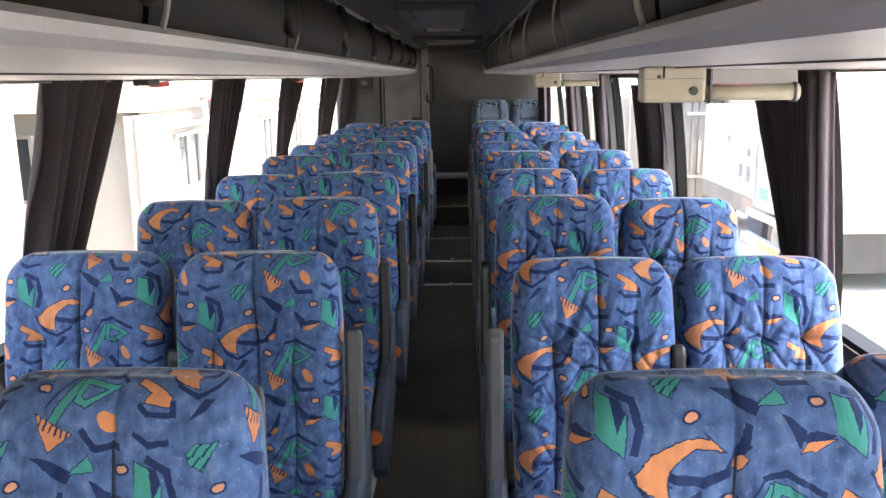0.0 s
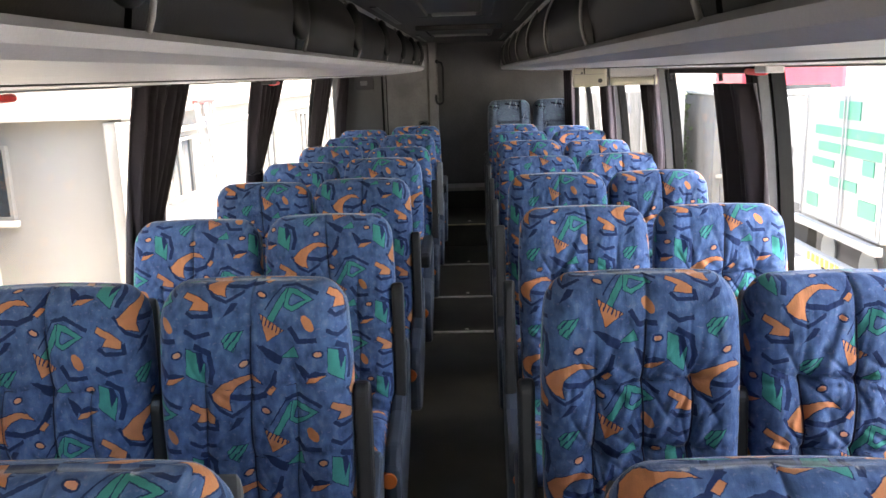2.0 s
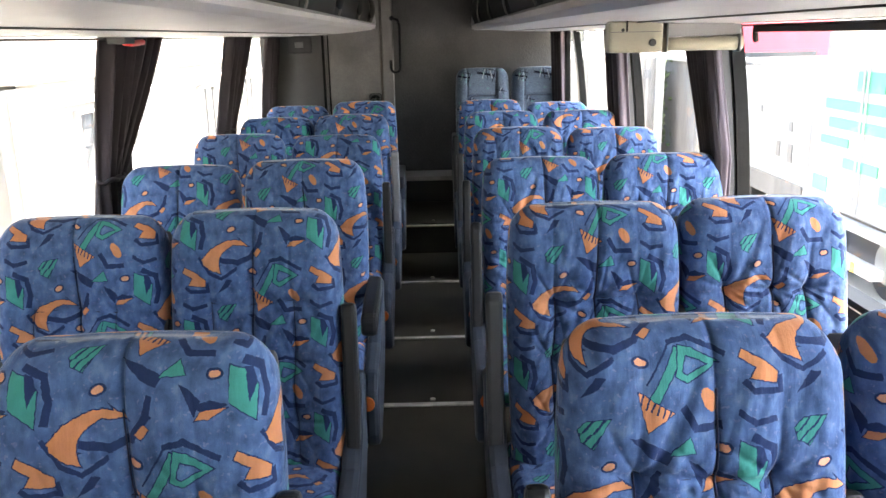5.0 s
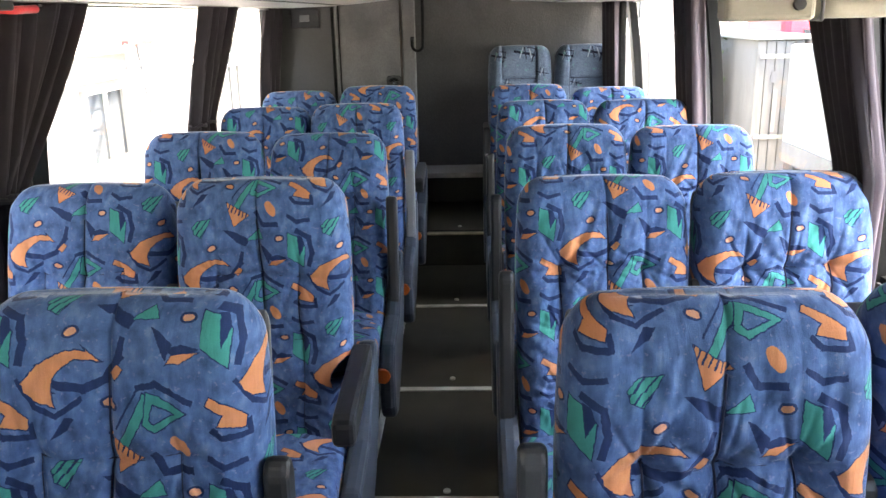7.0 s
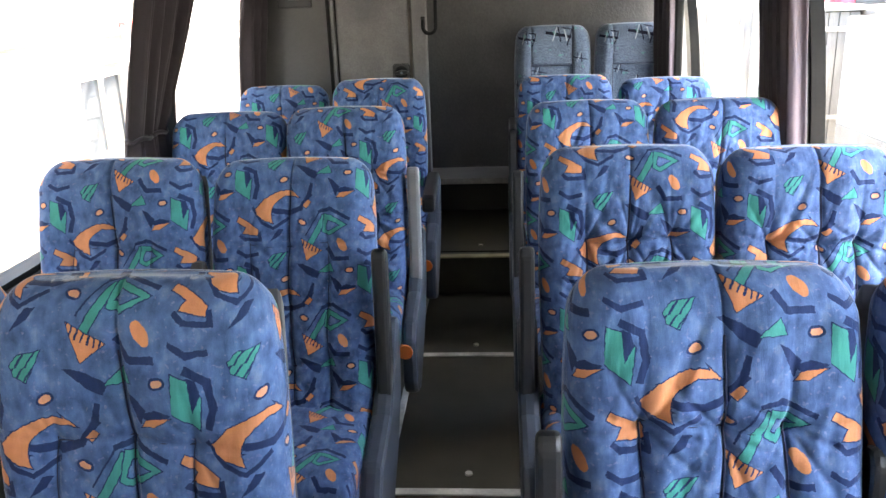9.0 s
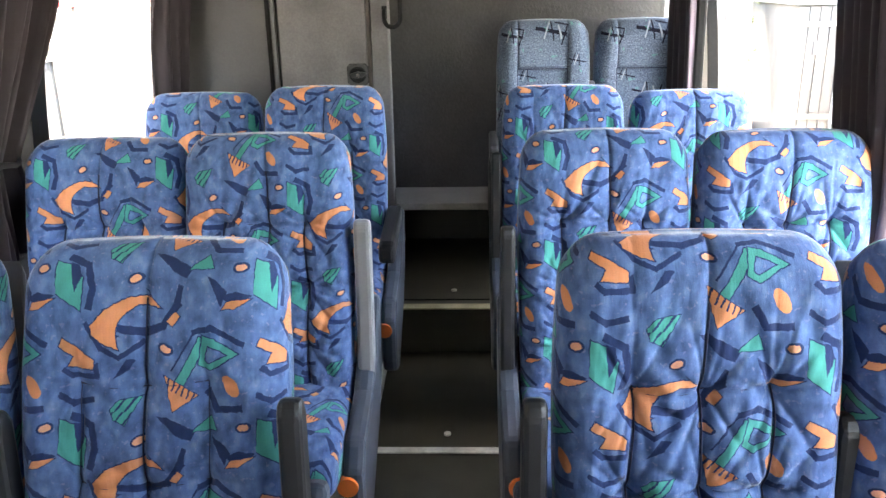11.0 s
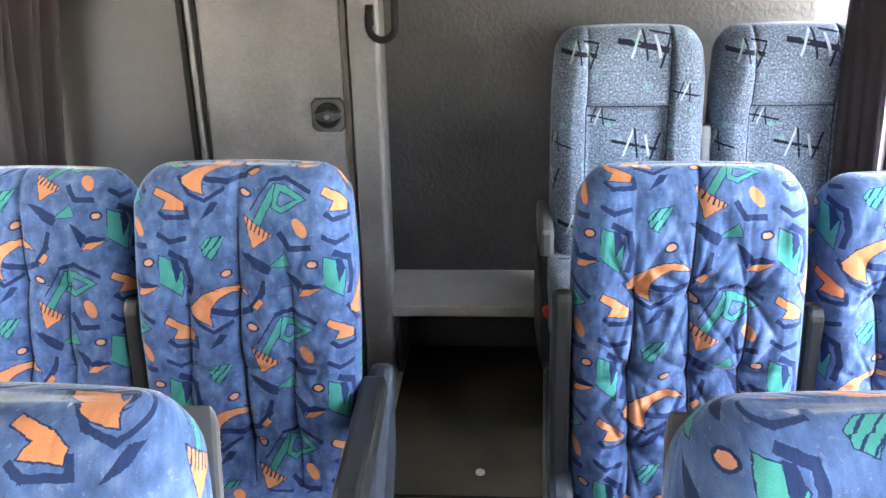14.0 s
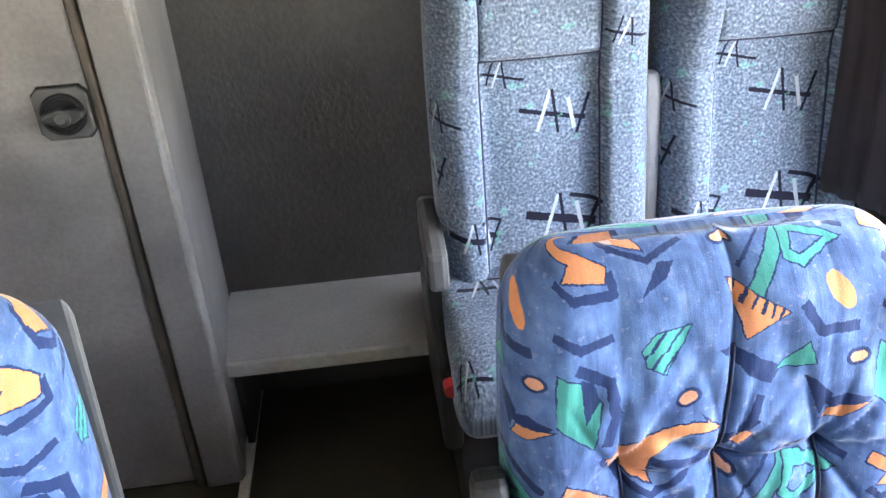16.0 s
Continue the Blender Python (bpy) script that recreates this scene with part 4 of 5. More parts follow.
LOWERED = mesh_from("arm_bar_low", extrude([(-0.400, 0.560), (-0.385, 0.548), (-0.06, 0.600), (-0.05, 0.655), (-0.37, 0.622), (-0.398, 0.610)], 'x', -0.026, 0.026, 0.012), ARM_BLACK, False)
SIDE = mesh_from("side_shell", extrude([(-0.37, 0.150), (-0.30, 0.125), (-0.05, 0.28), (0.06, 0.40), (0.10, 0.60), (0.05, 0.615), (-0.02, 0.545), (-0.16, 0.440), (-0.34, 0.405), (-0.395, 0.345), (-0.395, 0.20)], 'x', -0.026, 0.026, 0.016), PANEL_BLUE, False)
BUTTON = mesh_from("button_dome", join(disc(0, 0, 0, 0.026, 0.020, 'y', 20)), KNOB_ORANGE, False)
PEDESTAL = mesh_from("pedestal_steel", join(box(-0.04, 0.04, -0.36, -0.06, 0.0, 0.02, 0.004), box(-0.025, 0.025, -0.30, -0.12, 0.02, 0.29, 0.008)), STEEL_DARK, False)
BEAM = mesh_from("beam_steel", join(box(-0.43, 0.43, -0.34, -0.29, 0.27, 0.31, 0.006), box(-0.43, 0.43, -0.12, -0.07, 0.27, 0.31, 0.006)), STEEL_DARK, False)


def piece(name, data, parent, m, label=""):
    ob = new(name, data)
    ob.parent = parent
    ob.matrix_basis = m
    if label:
        ob["label"] = label
    return ob


def cut_from(ob, across, along):
    """Where in the roll of cloth a cover was cut, as parts of the print's repeat."""
    ob.color = (across, along, 0, 1)
    return ob


def double_seat(side, row, aisle, window=(0, 0, 0, 0, 0.3, 0.6), low_arm=False):
    """A pair of seats facing the front; side is -1 or 1, counted across the aisle.
    For each backrest: its shift in x, y and z, its recline, and the cut of its cover."""
    arm = "black aisle armrest lowered" if low_arm else "aisle armrest folded up"
    unit = tagged(new("double_seat"), "blue velour double seat, orange-teal print, " + arm, "bus seat", group="blue double seats along the aisle")
    unit.matrix_basis = pose(0, ROW0 + PITCH * row, 0)
    k = row * 2 + (side > 0)
    for j, (x, (dx, dy, dz, recline, across, along)) in enumerate(((SEAT_X, aisle), (SEAT_X + SEAT_GAP, window))):
        cover = (row + j) % 2 + (2 if side < 0 and row != 6 else 0)
        lean = pose(0, 0, 0.42) @ pose(0, 0, 0, -recline) @ pose(0, 0, -0.42)
        at = pose(side * x + dx, dy, dz, 0, 0, random.uniform(-0.6, 0.6))
        back = cut_from(piece("backrest", BLUE_BACKS[cover], unit, at @ lean), across, along)
        piece("seam", BLUE_SEAMS[cover], back, Matrix.Identity(4))
        piece("back_shell", SHELL, back, Matrix.Identity(4), "hard grey plastic back shell")
        cut_from(piece("seat_cushion", BLUE_CUSHIONS[(k + j) % 2], unit, pose(side * x, dy - 0.02, 0)), random.random(), random.random())
    ax = side * (SEAT_X - 0.243)
    if low_arm:
        piece("armrest", LOWERED, unit, pose(ax, 0, 0), "black padded armrest, lowered")
    else:
        bar = piece("armrest", (RAISED_PALE if row == 6 else RAISED_MID if row == 0 else RAISED_DARK) if side < 0 else (RAISED_MID if row in (0, 3) else RAISED_DARK), unit, pose(ax, 0, 0), "plastic armrest folded upright")
        piece("slot", SLOT, bar, Matrix.Identity(4))
    piece("armrest", RAISED_DARK, unit, pose(side * (SEAT_X + SEAT_GAP / 2), 0.012, -0.03), "dark middle armrest folded upright")
    shell = piece("side_panel", SIDE, unit, pose(ax + side * 0.004, 0, 0), "blue-grey moulded plastic side panel")
    piece("recline_button", BUTTON, shell, pose(side * 0.012, -0.392, 0.315, 0, 0, 0), "round orange recline button")
    piece("pedestal", PEDESTAL, unit, pose(side * (SEAT_X - 0.05), 0, 0))
    piece("pedestal", PEDESTAL, unit, pose(side * (SEAT_X + SEAT_GAP), 0, 0))
    piece("beam", BEAM, unit, pose(side * (SEAT_X + SEAT_GAP / 2), 0, 0))
    return unit


double_seat(-1, -1, (0.001, 0, -0.016, -1.3, 0.92, 0.94))
double_seat(-1, 0, (-0.003, 0, -0.013, -1.5, 0.49, 0.92), (-0.009, 0, -0.013, 0.6, 0.53, 0.70))
double_seat(-1, 1, (0.009, 0, 0.005, -3.2, 0.49, 0.03), (0.002, 0, -0.006, -1.5, 0.67, 0.32))
double_seat(-1, 2, (0.017, 0, -0.009, 1.2, 0.55, 0.60), (0.020, 0, -0.018, 1.9, 0.43, 0.67))
double_seat(-1, 3, (0.012, 0, 0.000, 1.0, 0.59, 0.52), (0.030, 0, -0.008, 0.5, 0.57, 0.01))
double_seat(-1, 4, (0.009, 0, 0.002, -1.9, 0.80, 0.97), (0.004, 0, -0.016, 4.8, 0.80, 0.74), low_arm=True)
double_seat(-1, 5, (0.007, 0, -0.018, 9.5, 0.48, 0.60), (0.020, 0, -0.006, 3.3, 0.54, 0.87))
double_seat(-1, 6, (0.002, 0, -0.004, 1.8, 0.85, 0.95), (0.030, 0, -0.014, 4.0, 0.56, 0.67))
double_seat(-1, 7, (0.005, 0, 0.004, -1.3, 0.52, 0.12), (0.004, 0, -0.019, 5.2, 0.47, 0.79), low_arm=True)
double_seat(1, -1, (0.024, -0.133, 0.023, 0, 0.62, 0.51))
double_seat(1, 0, (0.016, 0, -0.047, 4.4, 0.88, 0.15), (0.009, 0, -0.051, 8.8, 0.89, 0.89))
double_seat(1, 1, (0.005, 0, 0.006, -4.1, 0.90, 0.94), (0.006, 0, -0.017, 0.8, 0.67, 0.31))
double_seat(1, 2, (0.006, 0, -0.002, 1.7, 0.93, 0.13), (0.004, 0, -0.009, 4.9, 0.57, 0.91))
double_seat(1, 3, (0.004, 0, 0.006, -3.0, 0.72, 0.98), (-0.010, 0, 0.002, 2.2, 0.56, 0.98))
double_seat(1, 4, (-0.004, 0, -0.014, 4.4, 0.56, 0.78), (-0.021, 0, -0.008, 1.4, 0.92, 0.95))
double_seat(1, 5, (0.003, 0, 0, 2.7, 0.59, 0.05), (-0.015, 0, -0.009, 1.4, 0.57, 0.89))
double_seat(1, 6, (-0.001, 0, -0.004, 2.7, 0.54, 0.55), (-0.014, 0, -0.006, -0.2, 0.71, 0.31))
double_seat(1, 7, (-0.010, 0, -0.004, -0.4, 0.59, 0.89), (-0.014, 0, -0.028, 1.9, 0.79, 0.67))


def grey_relief(x, d, seed, slack=0.4):
    """Head pad, side bolsters and sunken middle of a grey backrest."""
    edge = 0.108
    x = x + 0.008
    head = 1 / (1 + math.exp((d - 0.192) / 0.004))
    inner = 1 / (1 + math.exp((abs(x) - edge) / 0.004))
    low = 1 / (1 + math.exp(-(d - 0.192) / 0.004))
    h = 0.044 - 0.040 * inner * low
    h -= 0.010 * math.exp(-abs(abs(x) - edge) / 0.004)
    h -= 0.006 * math.exp(-abs(d - 0.192) / 0.004) * inner
    h += 0.006 * head * inner * math.exp(-((d - 0.10) / 0.07) ** 2)
    h += 0.034 * (1 - inner) * math.exp(-((d - 0.115) / 0.065) ** 2)
    h -= 0.010 * head * math.exp(-abs(abs(x) - 0.106) / 0.005)
    h -= 0.008 * math.exp(-abs(d - 0.235 + 0.25 * (abs(x) - 0.15)) / 0.005) * (1 - inner)
    h += 0.008 * inner * low * (1 - (x / edge) ** 2)
    return h + 0.003 * noise.noise(Vector((x * 9 + seed, d * 6, seed)))


def grey_seams(top, tilt, seed, thick=0.062, pivot=1.05):
    """Dark piping along the edges of the head pad and the sunken panel."""
    tan = math.tan(radians(tilt))

    def at(x, d):
        z = top - d
        return (x, -thick - grey_relief(x, d, seed) * 0.97 + (z - pivot) * tan - 0.0045, z)

    lines = [tube([at(x - 0.008, 0.192 + 0.40 * k / 30) for k in range(31)], 0.0022, 5) for x in (-0.108, 0.108)]
    lines.append(tube([at(-0.116 + 0.216 * k / 24, 0.192) for k in range(25)], 0.0022, 5))
    lines += [tube([at(x - 0.008, 0.05 + 0.14 * k / 16) for k in range(17)], 0.0016, 5) for x in (-0.106, 0.106)]
    return mesh_from("piping_thread", join(*lines), SEAM, True)


GREY_BACK = backrest_mesh("grey_backrest_fabric", GREY, 0.204, 1.236, 0.60, 8, grey_relief, 1.3, pivot=1.05)
GREY_PIPING = grey_seams(1.236, 8, 1.3)
GREY_CUSHION = cushion_mesh("grey_cushion_fabric", GREY, 0.220, -0.44, 0.02, 0.50, 0.645, 6.0)
unit = tagged(new("rear_double_seat"), "grey-blue tweed double seat with black and white strokes, rear row", "bus seat")
unit.matrix_basis = pose(0, 8.84, 0)
for j, x in enumerate((0.412, 0.838)):
    gb = piece("backrest", GREY_BACK, unit, pose(x, 0, 0))
    piece("piping", GREY_PIPING, gb, Matrix.Identity(4), "dark piping round the sunken panel")
    piece("seat_cushion", GREY_CUSHION, unit, pose(x, -0.02, 0))
GREY_ARM = mesh_from("grey_arm", extrude([(-0.11, 0.62), (-0.06, 0.62), (-0.02, 0.96), (-0.035, 0.985), (-0.065, 0.985), (-0.08, 0.95)], 'x', -0.014, 0.014, 0.008), RACK_GREY, False)
piece("armrest", GREY_ARM, unit, pose(0.625, 0.015, 0.0), "pale grey plastic armrest folded upright")
GREY_SIDE_ARM = mesh_from("grey_side_arm", extrude([(-0.26, 0.66), (-0.06, 0.67), (-0.03, 0.755), (-0.08, 0.77), (-0.25, 0.735)], 'x', -0.02, 0.02, 0.012), ARM_MID, False)
piece("armrest", GREY_SIDE_ARM, unit, pose(0.195, 0.06, -0.005), "grey plastic aisle armrest")
sh = piece("side_panel", mesh_from("grey_side", extrude([(-0.36, 0.42), (-0.05, 0.38), (0.04, 0.60), (-0.02, 0.66), (-0.36, 0.60)], 'x', -0.018, 0.018, 0.012), DARK_PLASTIC, False), unit, pose(0.190, 0, 0), "dark plastic side panel")
piece("recline_button", mesh_from("red_button", disc(0, 0, 0, 0.014, 0.03, 'y', 16), RED, False), sh, pose(0.0, -0.368, 0.575), "small red recline button")
piece("base", mesh_from("grey_base", box(-0.42, 0.42, -0.40, 0.10, STEP_Z, 0.50, 0.01), DARK_TRIM, False), unit, pose(0.625, 0.1, 0))


# ---- curtains ----
def curtain(s, top0, top1, tie0, tie1, z_tie, z_top=1.506, flare=0.10, seed=0, folds=5, inset=0.065, inset_far=None, depth_most=0.034):
    """Gathered cloth: spans top0..top1 along y at the rail, drawn in to tie0..tie1 at z_tie, with the tail flaring below."""
    bm = bmesh.new()
    inset_far = inset if inset_far is None else inset_far
    nu, nv = folds * 8, 34
    grid = []
    for j in range(nv + 1):
        t = j / nv
        z = z_top + (0.74 - z_top) * t
        tt = (z_top - z) / (z_top - z_tie)
        if tt <= 1:
            e = tt ** 1.25
            a, b = top0 + (tie0 - top0) * e, top1 + (tie1 - top1) * e
        else:
            e = min(1, (tt - 1) * 2.2)
            a, b = tie0 - flare * 0.3 * e, tie1 + flare * e
        row = []
        for i in range(nu + 1):
            u = i / nu
            wob = 0.25 * noise.noise(Vector((u * 4, t * 2, seed)))
            fold = math.sin(2 * math.pi * (folds * u + wob)) + 0.4 * math.sin(2 * math.pi * (folds * 0.5 * u + 0.3 + wob))
            depth = depth_most * min(1.0, 0.45 + (b - a) / 0.4)
            x = s * (wall_x(z) - inset - (inset_far - inset) * u + depth * fold * 0.7)
            row.append(bm.verts.new((x, a + (b - a) * u, z)))
        grid.append(row)
    for p, q in zip(grid, grid[1:]):
        for i in range(nu):
            bm.faces.new((p[i], p[i + 1], q[i + 1], q[i]))
    thing = tagged(new("curtain"), "dark aubergine window curtain gathered beside the pillar", "curtain", group="window curtains")
    cl = part("cloth", bm, CURTAIN, thing, smooth=True)
    mod = cl.modifiers.new("thickness", 'SOLIDIFY')
    mod.thickness = 0.003
    w = tie1 - tie0
    if 0.065 < w < 0.20 and inset < 0.2:
        x = wall_x(z_tie) - (inset + inset_far) / 2
        pts = [(s * (x + 0.028 * math.sin(k * math.pi / 8)), (tie0 + tie1) / 2 + (w / 2 + 0.008) * math.cos(k * math.pi / 8), z_tie + 0.006 * math.sin(k * 1.3)) for k in range(17)]
        part("tie_band", tube(pts, 0.008, 6, False), CURTAIN, thing, smooth=True)
    return thing


# The last, front-left one is unseen, drawn wide to hold back left light.
for s, c in ((-1, (2.28, 2.77, 2.20, 2.50, 0.96)), (-1, (3.95, 4.14, 3.90, 4.04, 0.90)), (-1, (4.24, 4.40, 3.98, 4.10, 0.90)), (-1, (5.50, 5.75, 5.48, 5.60, 1.00)), (-1, (5.80, 6.04, 5.54, 5.66, 1.00)),
             (-1, (8.40, 8.74, 8.42, 8.70, 0.92)), (-1, (-0.70, 1.1, -0.60, 0.8, 0.95)),
             ):
    curtain(s, *c, seed=c[0] * 3 + s)
curtain(1, 2.36, 2.53, 2.26, 2.36, 0.95, seed=8, inset=0.135, inset_far=0.150, folds=4)
curtain(1, 0.60, 1.0, 0.56, 0.8, 0.95, seed=4, inset=0.135)
curtain(-1, 7.08, 7.24, 6.97, 7.10, 1.00, seed=3, inset=0.110, inset_far=0.115, folds=3, flare=0.05)
curtain(-1, 7.28, 7.54, 7.09, 7.23, 1.00, seed=4, inset=0.110, inset_far=0.125, folds=4, flare=0.10)


def turned_curtain(top, low, z_low, seed, z_top=1.500, fold=0.010, waves=7):
    """Cloth that runs along the glass and turns across it at its front edge; top and low are plan lines from the rear to the outer edge."""
    nv, grid = 26, []

    def along(line, u):
        lengths = [math.dist(p, q) for p, q in zip(line, line[1:])]
        left = u * sum(lengths)
        for (p, q), l in zip(zip(line, line[1:]), lengths):
            if left <= l or q == line[-1]:
                k = min(1.0, left / l)
                return p[0] + (q[0] - p[0]) * k, p[1] + (q[1] - p[1]) * k, (q[1] - p[1]) / l, -(q[0] - p[0]) / l
            left -= l
    nu = waves * 8
    for j in range(nv + 1):
        z = z_top + (0.76 - z_top) * j / nv
        e = min(1.0, (z_top - z) / (z_top - z_low)) ** 1.15
        row = []
        for i in range(nu + 1):
            u = i / nu
            xa, ya, na, ma = along(top, u)
            xb, yb, nb, mb = along(low, u)
            wob = 0.22 * noise.noise(Vector((u * 5, j / nv * 2, seed)))
            d = fold * (math.sin(2 * math.pi * (waves * u + wob)) + 0.4 * math.sin(2 * math.pi * (waves * 0.43 * u + wob)))
            row.append((xa + (xb - xa) * e + d * (na + (nb - na) * e), ya + (yb - ya) * e + d * (ma + (mb - ma) * e), z))
        grid.append(row)
    run = [math.dist(p, q) for p, q in zip(top, top[1:])]
    turn = round(nu * sum(run[:-1]) / sum(run))
    thing = tagged(new("curtain"), "dark aubergine curtain, its turned edge coloured mauve as if sunlit", "curtain", group="window curtains")
    # The turned edge takes the paler material in place of sunlight on it.
    for nm, mat, a, b in (("cloth", CURTAIN, 0, turn), ("sunlit_edge", SUNLIT_CLOTH, turn, nu)):
        bm = bmesh.new()
        rows = [[bm.verts.new(p) for p in row[a:b + 1]] for row in grid]
        for p, q in zip(rows, rows[1:]):
            for i in range(b - a):
                bm.faces.new((p[i], p[i + 1], q[i + 1], q[i]))
        cl = part(nm, bm, mat, thing, "turned edge in paler mauve for sunlight" if nm == "sunlit_edge" else "", smooth=True)
        mod = cl.modifiers.new("thickness", 'SOLIDIFY')
        mod.thickness = 0.003
    return thing


turned_curtain([(1.070, 2.36), (1.055, 2.22), (1.065, 2.20), (1.112, 2.20)], [(1.080, 2.30), (1.060, 2.20), (1.075, 2.19), (1.160, 2.19)], 0.80, 7, waves=5)
turned_curtain([(1.040, 5.90), (1.030, 5.62), (1.040, 5.58), (1.085, 5.62)], [(1.040, 5.60), (1.030, 5.44), (1.040, 5.40), (1.085, 5.42)], 1.05, 9)
turned_curtain([(1.040, 7.43), (1.028, 7.14), (1.030, 7.11), (1.090, 7.10)], [(1.092, 7.40), (1.070, 7.12), (1.068, 7.09), (1.135, 7.09)], 0.9, 6)
turned_curtain([(0.905, 8.70), (0.948, 8.585), (0.956, 8.57), (0.988, 8.575)], [(0.930, 8.70), (0.973, 8.585), (0.981, 8.57), (1.013, 8.575)], 0.9, 8, fold=0.005, waves=4)
setting("pillar", extrude([(1.005, SILL - 0.1), (1.050, SILL - 0.1), (1.035, HEAD - 0.012), (0.990, HEAD - 0.012)], 'y', 8.57, 8.70, 0.012), RUBBER, "black pillar before the rear corner", category="pillar")
curtain(1, 4.00, 4.24, 3.92, 4.20, 0.80, z_top=1.440, seed=11, folds=4, inset=0.125, inset_far=0.175)

for s in (-1, 1):
    r = tagged(new("curtain_rail"), "thin grey curtain rail under the rack", "curtain rail")
    part("rail", tube([(s * 1.095, FRONT + 0.02, 1.496), (s * 1.095, 3.0, 1.496), (s * 1.095, 6.0, 1.496), (s * 1.095, 8.68, 1.496)], 0.004, 6), ARM_GREY, r)


bar = tagged(new("curtain_track"), "dark curtain track with drooped ends and a hook over the window", "curtain track")
part("bar", box(1.040, 1.058, 3.98, 5.20, 1.474, 1.494, 0.004), DARK_TRIM, bar)
for y in (4.38, 5.20):
    part("hook", tube([(1.049, y, 1.482), (1.049, y - 0.004, 1.462), (1.049, y - 0.012, 1.447)], 0.009, 8), DARK_TRIM, bar, smooth=True)


# ---- folded screens and safety hammers under the racks ----
def folded_screen(y):
    t = tagged(new("folded_monitor"), "cream plastic folding monitor case under the luggage rack", "monitor")
    case = part("case", box(0.550, 0.708, y, y + 0.06, 1.424, 1.512, 0.010, 3), CREAM, t)
    part("screw", disc(0.590, y - 0.001, 1.488, 0.005, 0.006, 'y', 12), DARK_PLASTIC, case)
    part("knob", disc(0.676, y - 0.002, 1.452, 0.011, 0.010, 'y', 16), DARK_PLASTIC, case, "dark round lock")
    part("groove", box(0.556, 0.700, y - 0.0015, y + 0.002, 1.4815, 1.4832), ARM_GREY, case)
    part("strap", box(0.599, 0.604, y - 0.003, y + 0.001, 1.484, 1.513), RUBBER, case)
    roll = [(0.712, y + 0.03, 1.446), (0.75, y + 0.03, 1.446), (0.90, y + 0.03, 1.446), (0.945, y + 0.03, 1.446)]
    part("hinge_roll", tube(roll, 0.020, 16), CREAM, t, "cream hinge tube", smooth=True)
    part("bracket", box(0.718, 0.724, y + 0.006, y + 0.055, 1.422, 1.507, 0.002), ARM_GREY, t)
    part("bracket", box(0.930, 0.936, y + 0.006, y + 0.055, 1.422, 1.472, 0.002), ARM_GREY, t)
    part("mount", extrude([(y + 0.03, 1.466), (y + 0.06, 1.466), (y + 0.16, 1.507), (y + 0.04, 1.507)], 'x', 0.726, 0.945, 0.004), RACK_GREY, t)
    return t


folded_screen(2.0)
folded_screen(5.0)


def safety_hammer(s, y):
    t = tagged(new("safety_hammer"), "red emergency hammer in a dark holder under the rack", "safety hammer")
    part("holder", box(min(s * 1.02, s * 0.96), max(s * 1.02, s * 0.96), y - 0.11, y - 0.01, 1.478, 1.503, 0.006), DARK_PLASTIC if s < 0 else RACK_GREY, t)
    part("handle", tube([(s * 0.99, y - 0.03, 1.482), (s * 0.99, y + 0.04, 1.480), (s * 0.985, y + 0.13, 1.483)], 0.010, 10), RED, t, "red plastic handle", smooth=True)
    return t


for s, y in ((-1, 2.84), (-1, 5.45), (1, 3.74), (1, 0.2)):
    safety_hammer(s, y)

# ---- the yard outside ----
GZ = -1.35
setting("ground", box(-120, 120, -80, 160, GZ - 0.2, GZ), CONCRETE, "pale sunlit concrete yard", category="ground")


# Unseen block, added to keep sky light off the left windows.
setting("yard_wall", box(-12, -5.8, -3.0, 10.6, GZ, 8.0, 0.02), SHADE_WALL, "tall plain grey side wall of the neighbouring building", category="wall")


def window_unit(parent, cx, cy, cz, w, h, face):
    """A window let into a wall; face 'y' looks to the front, 'x' to the bus."""
    def bx(a0, a1, d0, d1, z0, z1):
        return box(cx + a0, cx + a1, cy + d0, cy + d1, cz + z0, cz + z1) if face == 'y' else box(cx - d1, cx - d0, cy + a0, cy + a1, cz + z0, cz + z1)
    fr = join(bx(-w / 2, w / 2, -0.06, 0.02, -h / 2, -h / 2 + 0.05), bx(-w / 2, w / 2, -0.06, 0.02, h / 2 - 0.05, h / 2), bx(-w / 2, -w / 2 + 0.05, -0.06, 0.02, -h / 2 + 0.05, h / 2 - 0.05),
              bx(w / 2 - 0.05, w / 2, -0.06, 0.02, -h / 2 + 0.05, h / 2 - 0.05), bx(-0.025, 0.025, -0.06, 0.02, -h / 2 + 0.05, h / 2 - 0.05))
    f = part("window", fr, PLASTER, parent)
    part("glass", bx(-w / 2 + 0.04, w / 2 - 0.04, -0.02, 0.0, -h / 2 + 0.04, h / 2 - 0.04), DARK_GLASS, f, "dark window glass")


office = tagged(new("office_building"), "white plastered workshop building with dark windows", "building")
part("wall", box(-16, -4.7, 12.0, 40, GZ, 1.05), PLASTER, office)
part("fascia", box(-16.1, -4.55, 11.7, 40, 1.05, 3.6), PLASTER_WARM, office, "cream fascia band")
part("column", box(-4.84, -4.38, 11.72, 12.0, GZ, 1.0, 0.02), PLASTER, office, "grey corner pilaster")
part("downpipe", box(-4.64, -4.56, 11.66, 11.72, GZ, 1.0, 0.01), PLASTER_WARM, office, "white vertical strip")
part("ledge", box(-4.70, -4.60, 12.2, 30, 0.72, 0.80, 0.01), PLASTER_WARM, office)
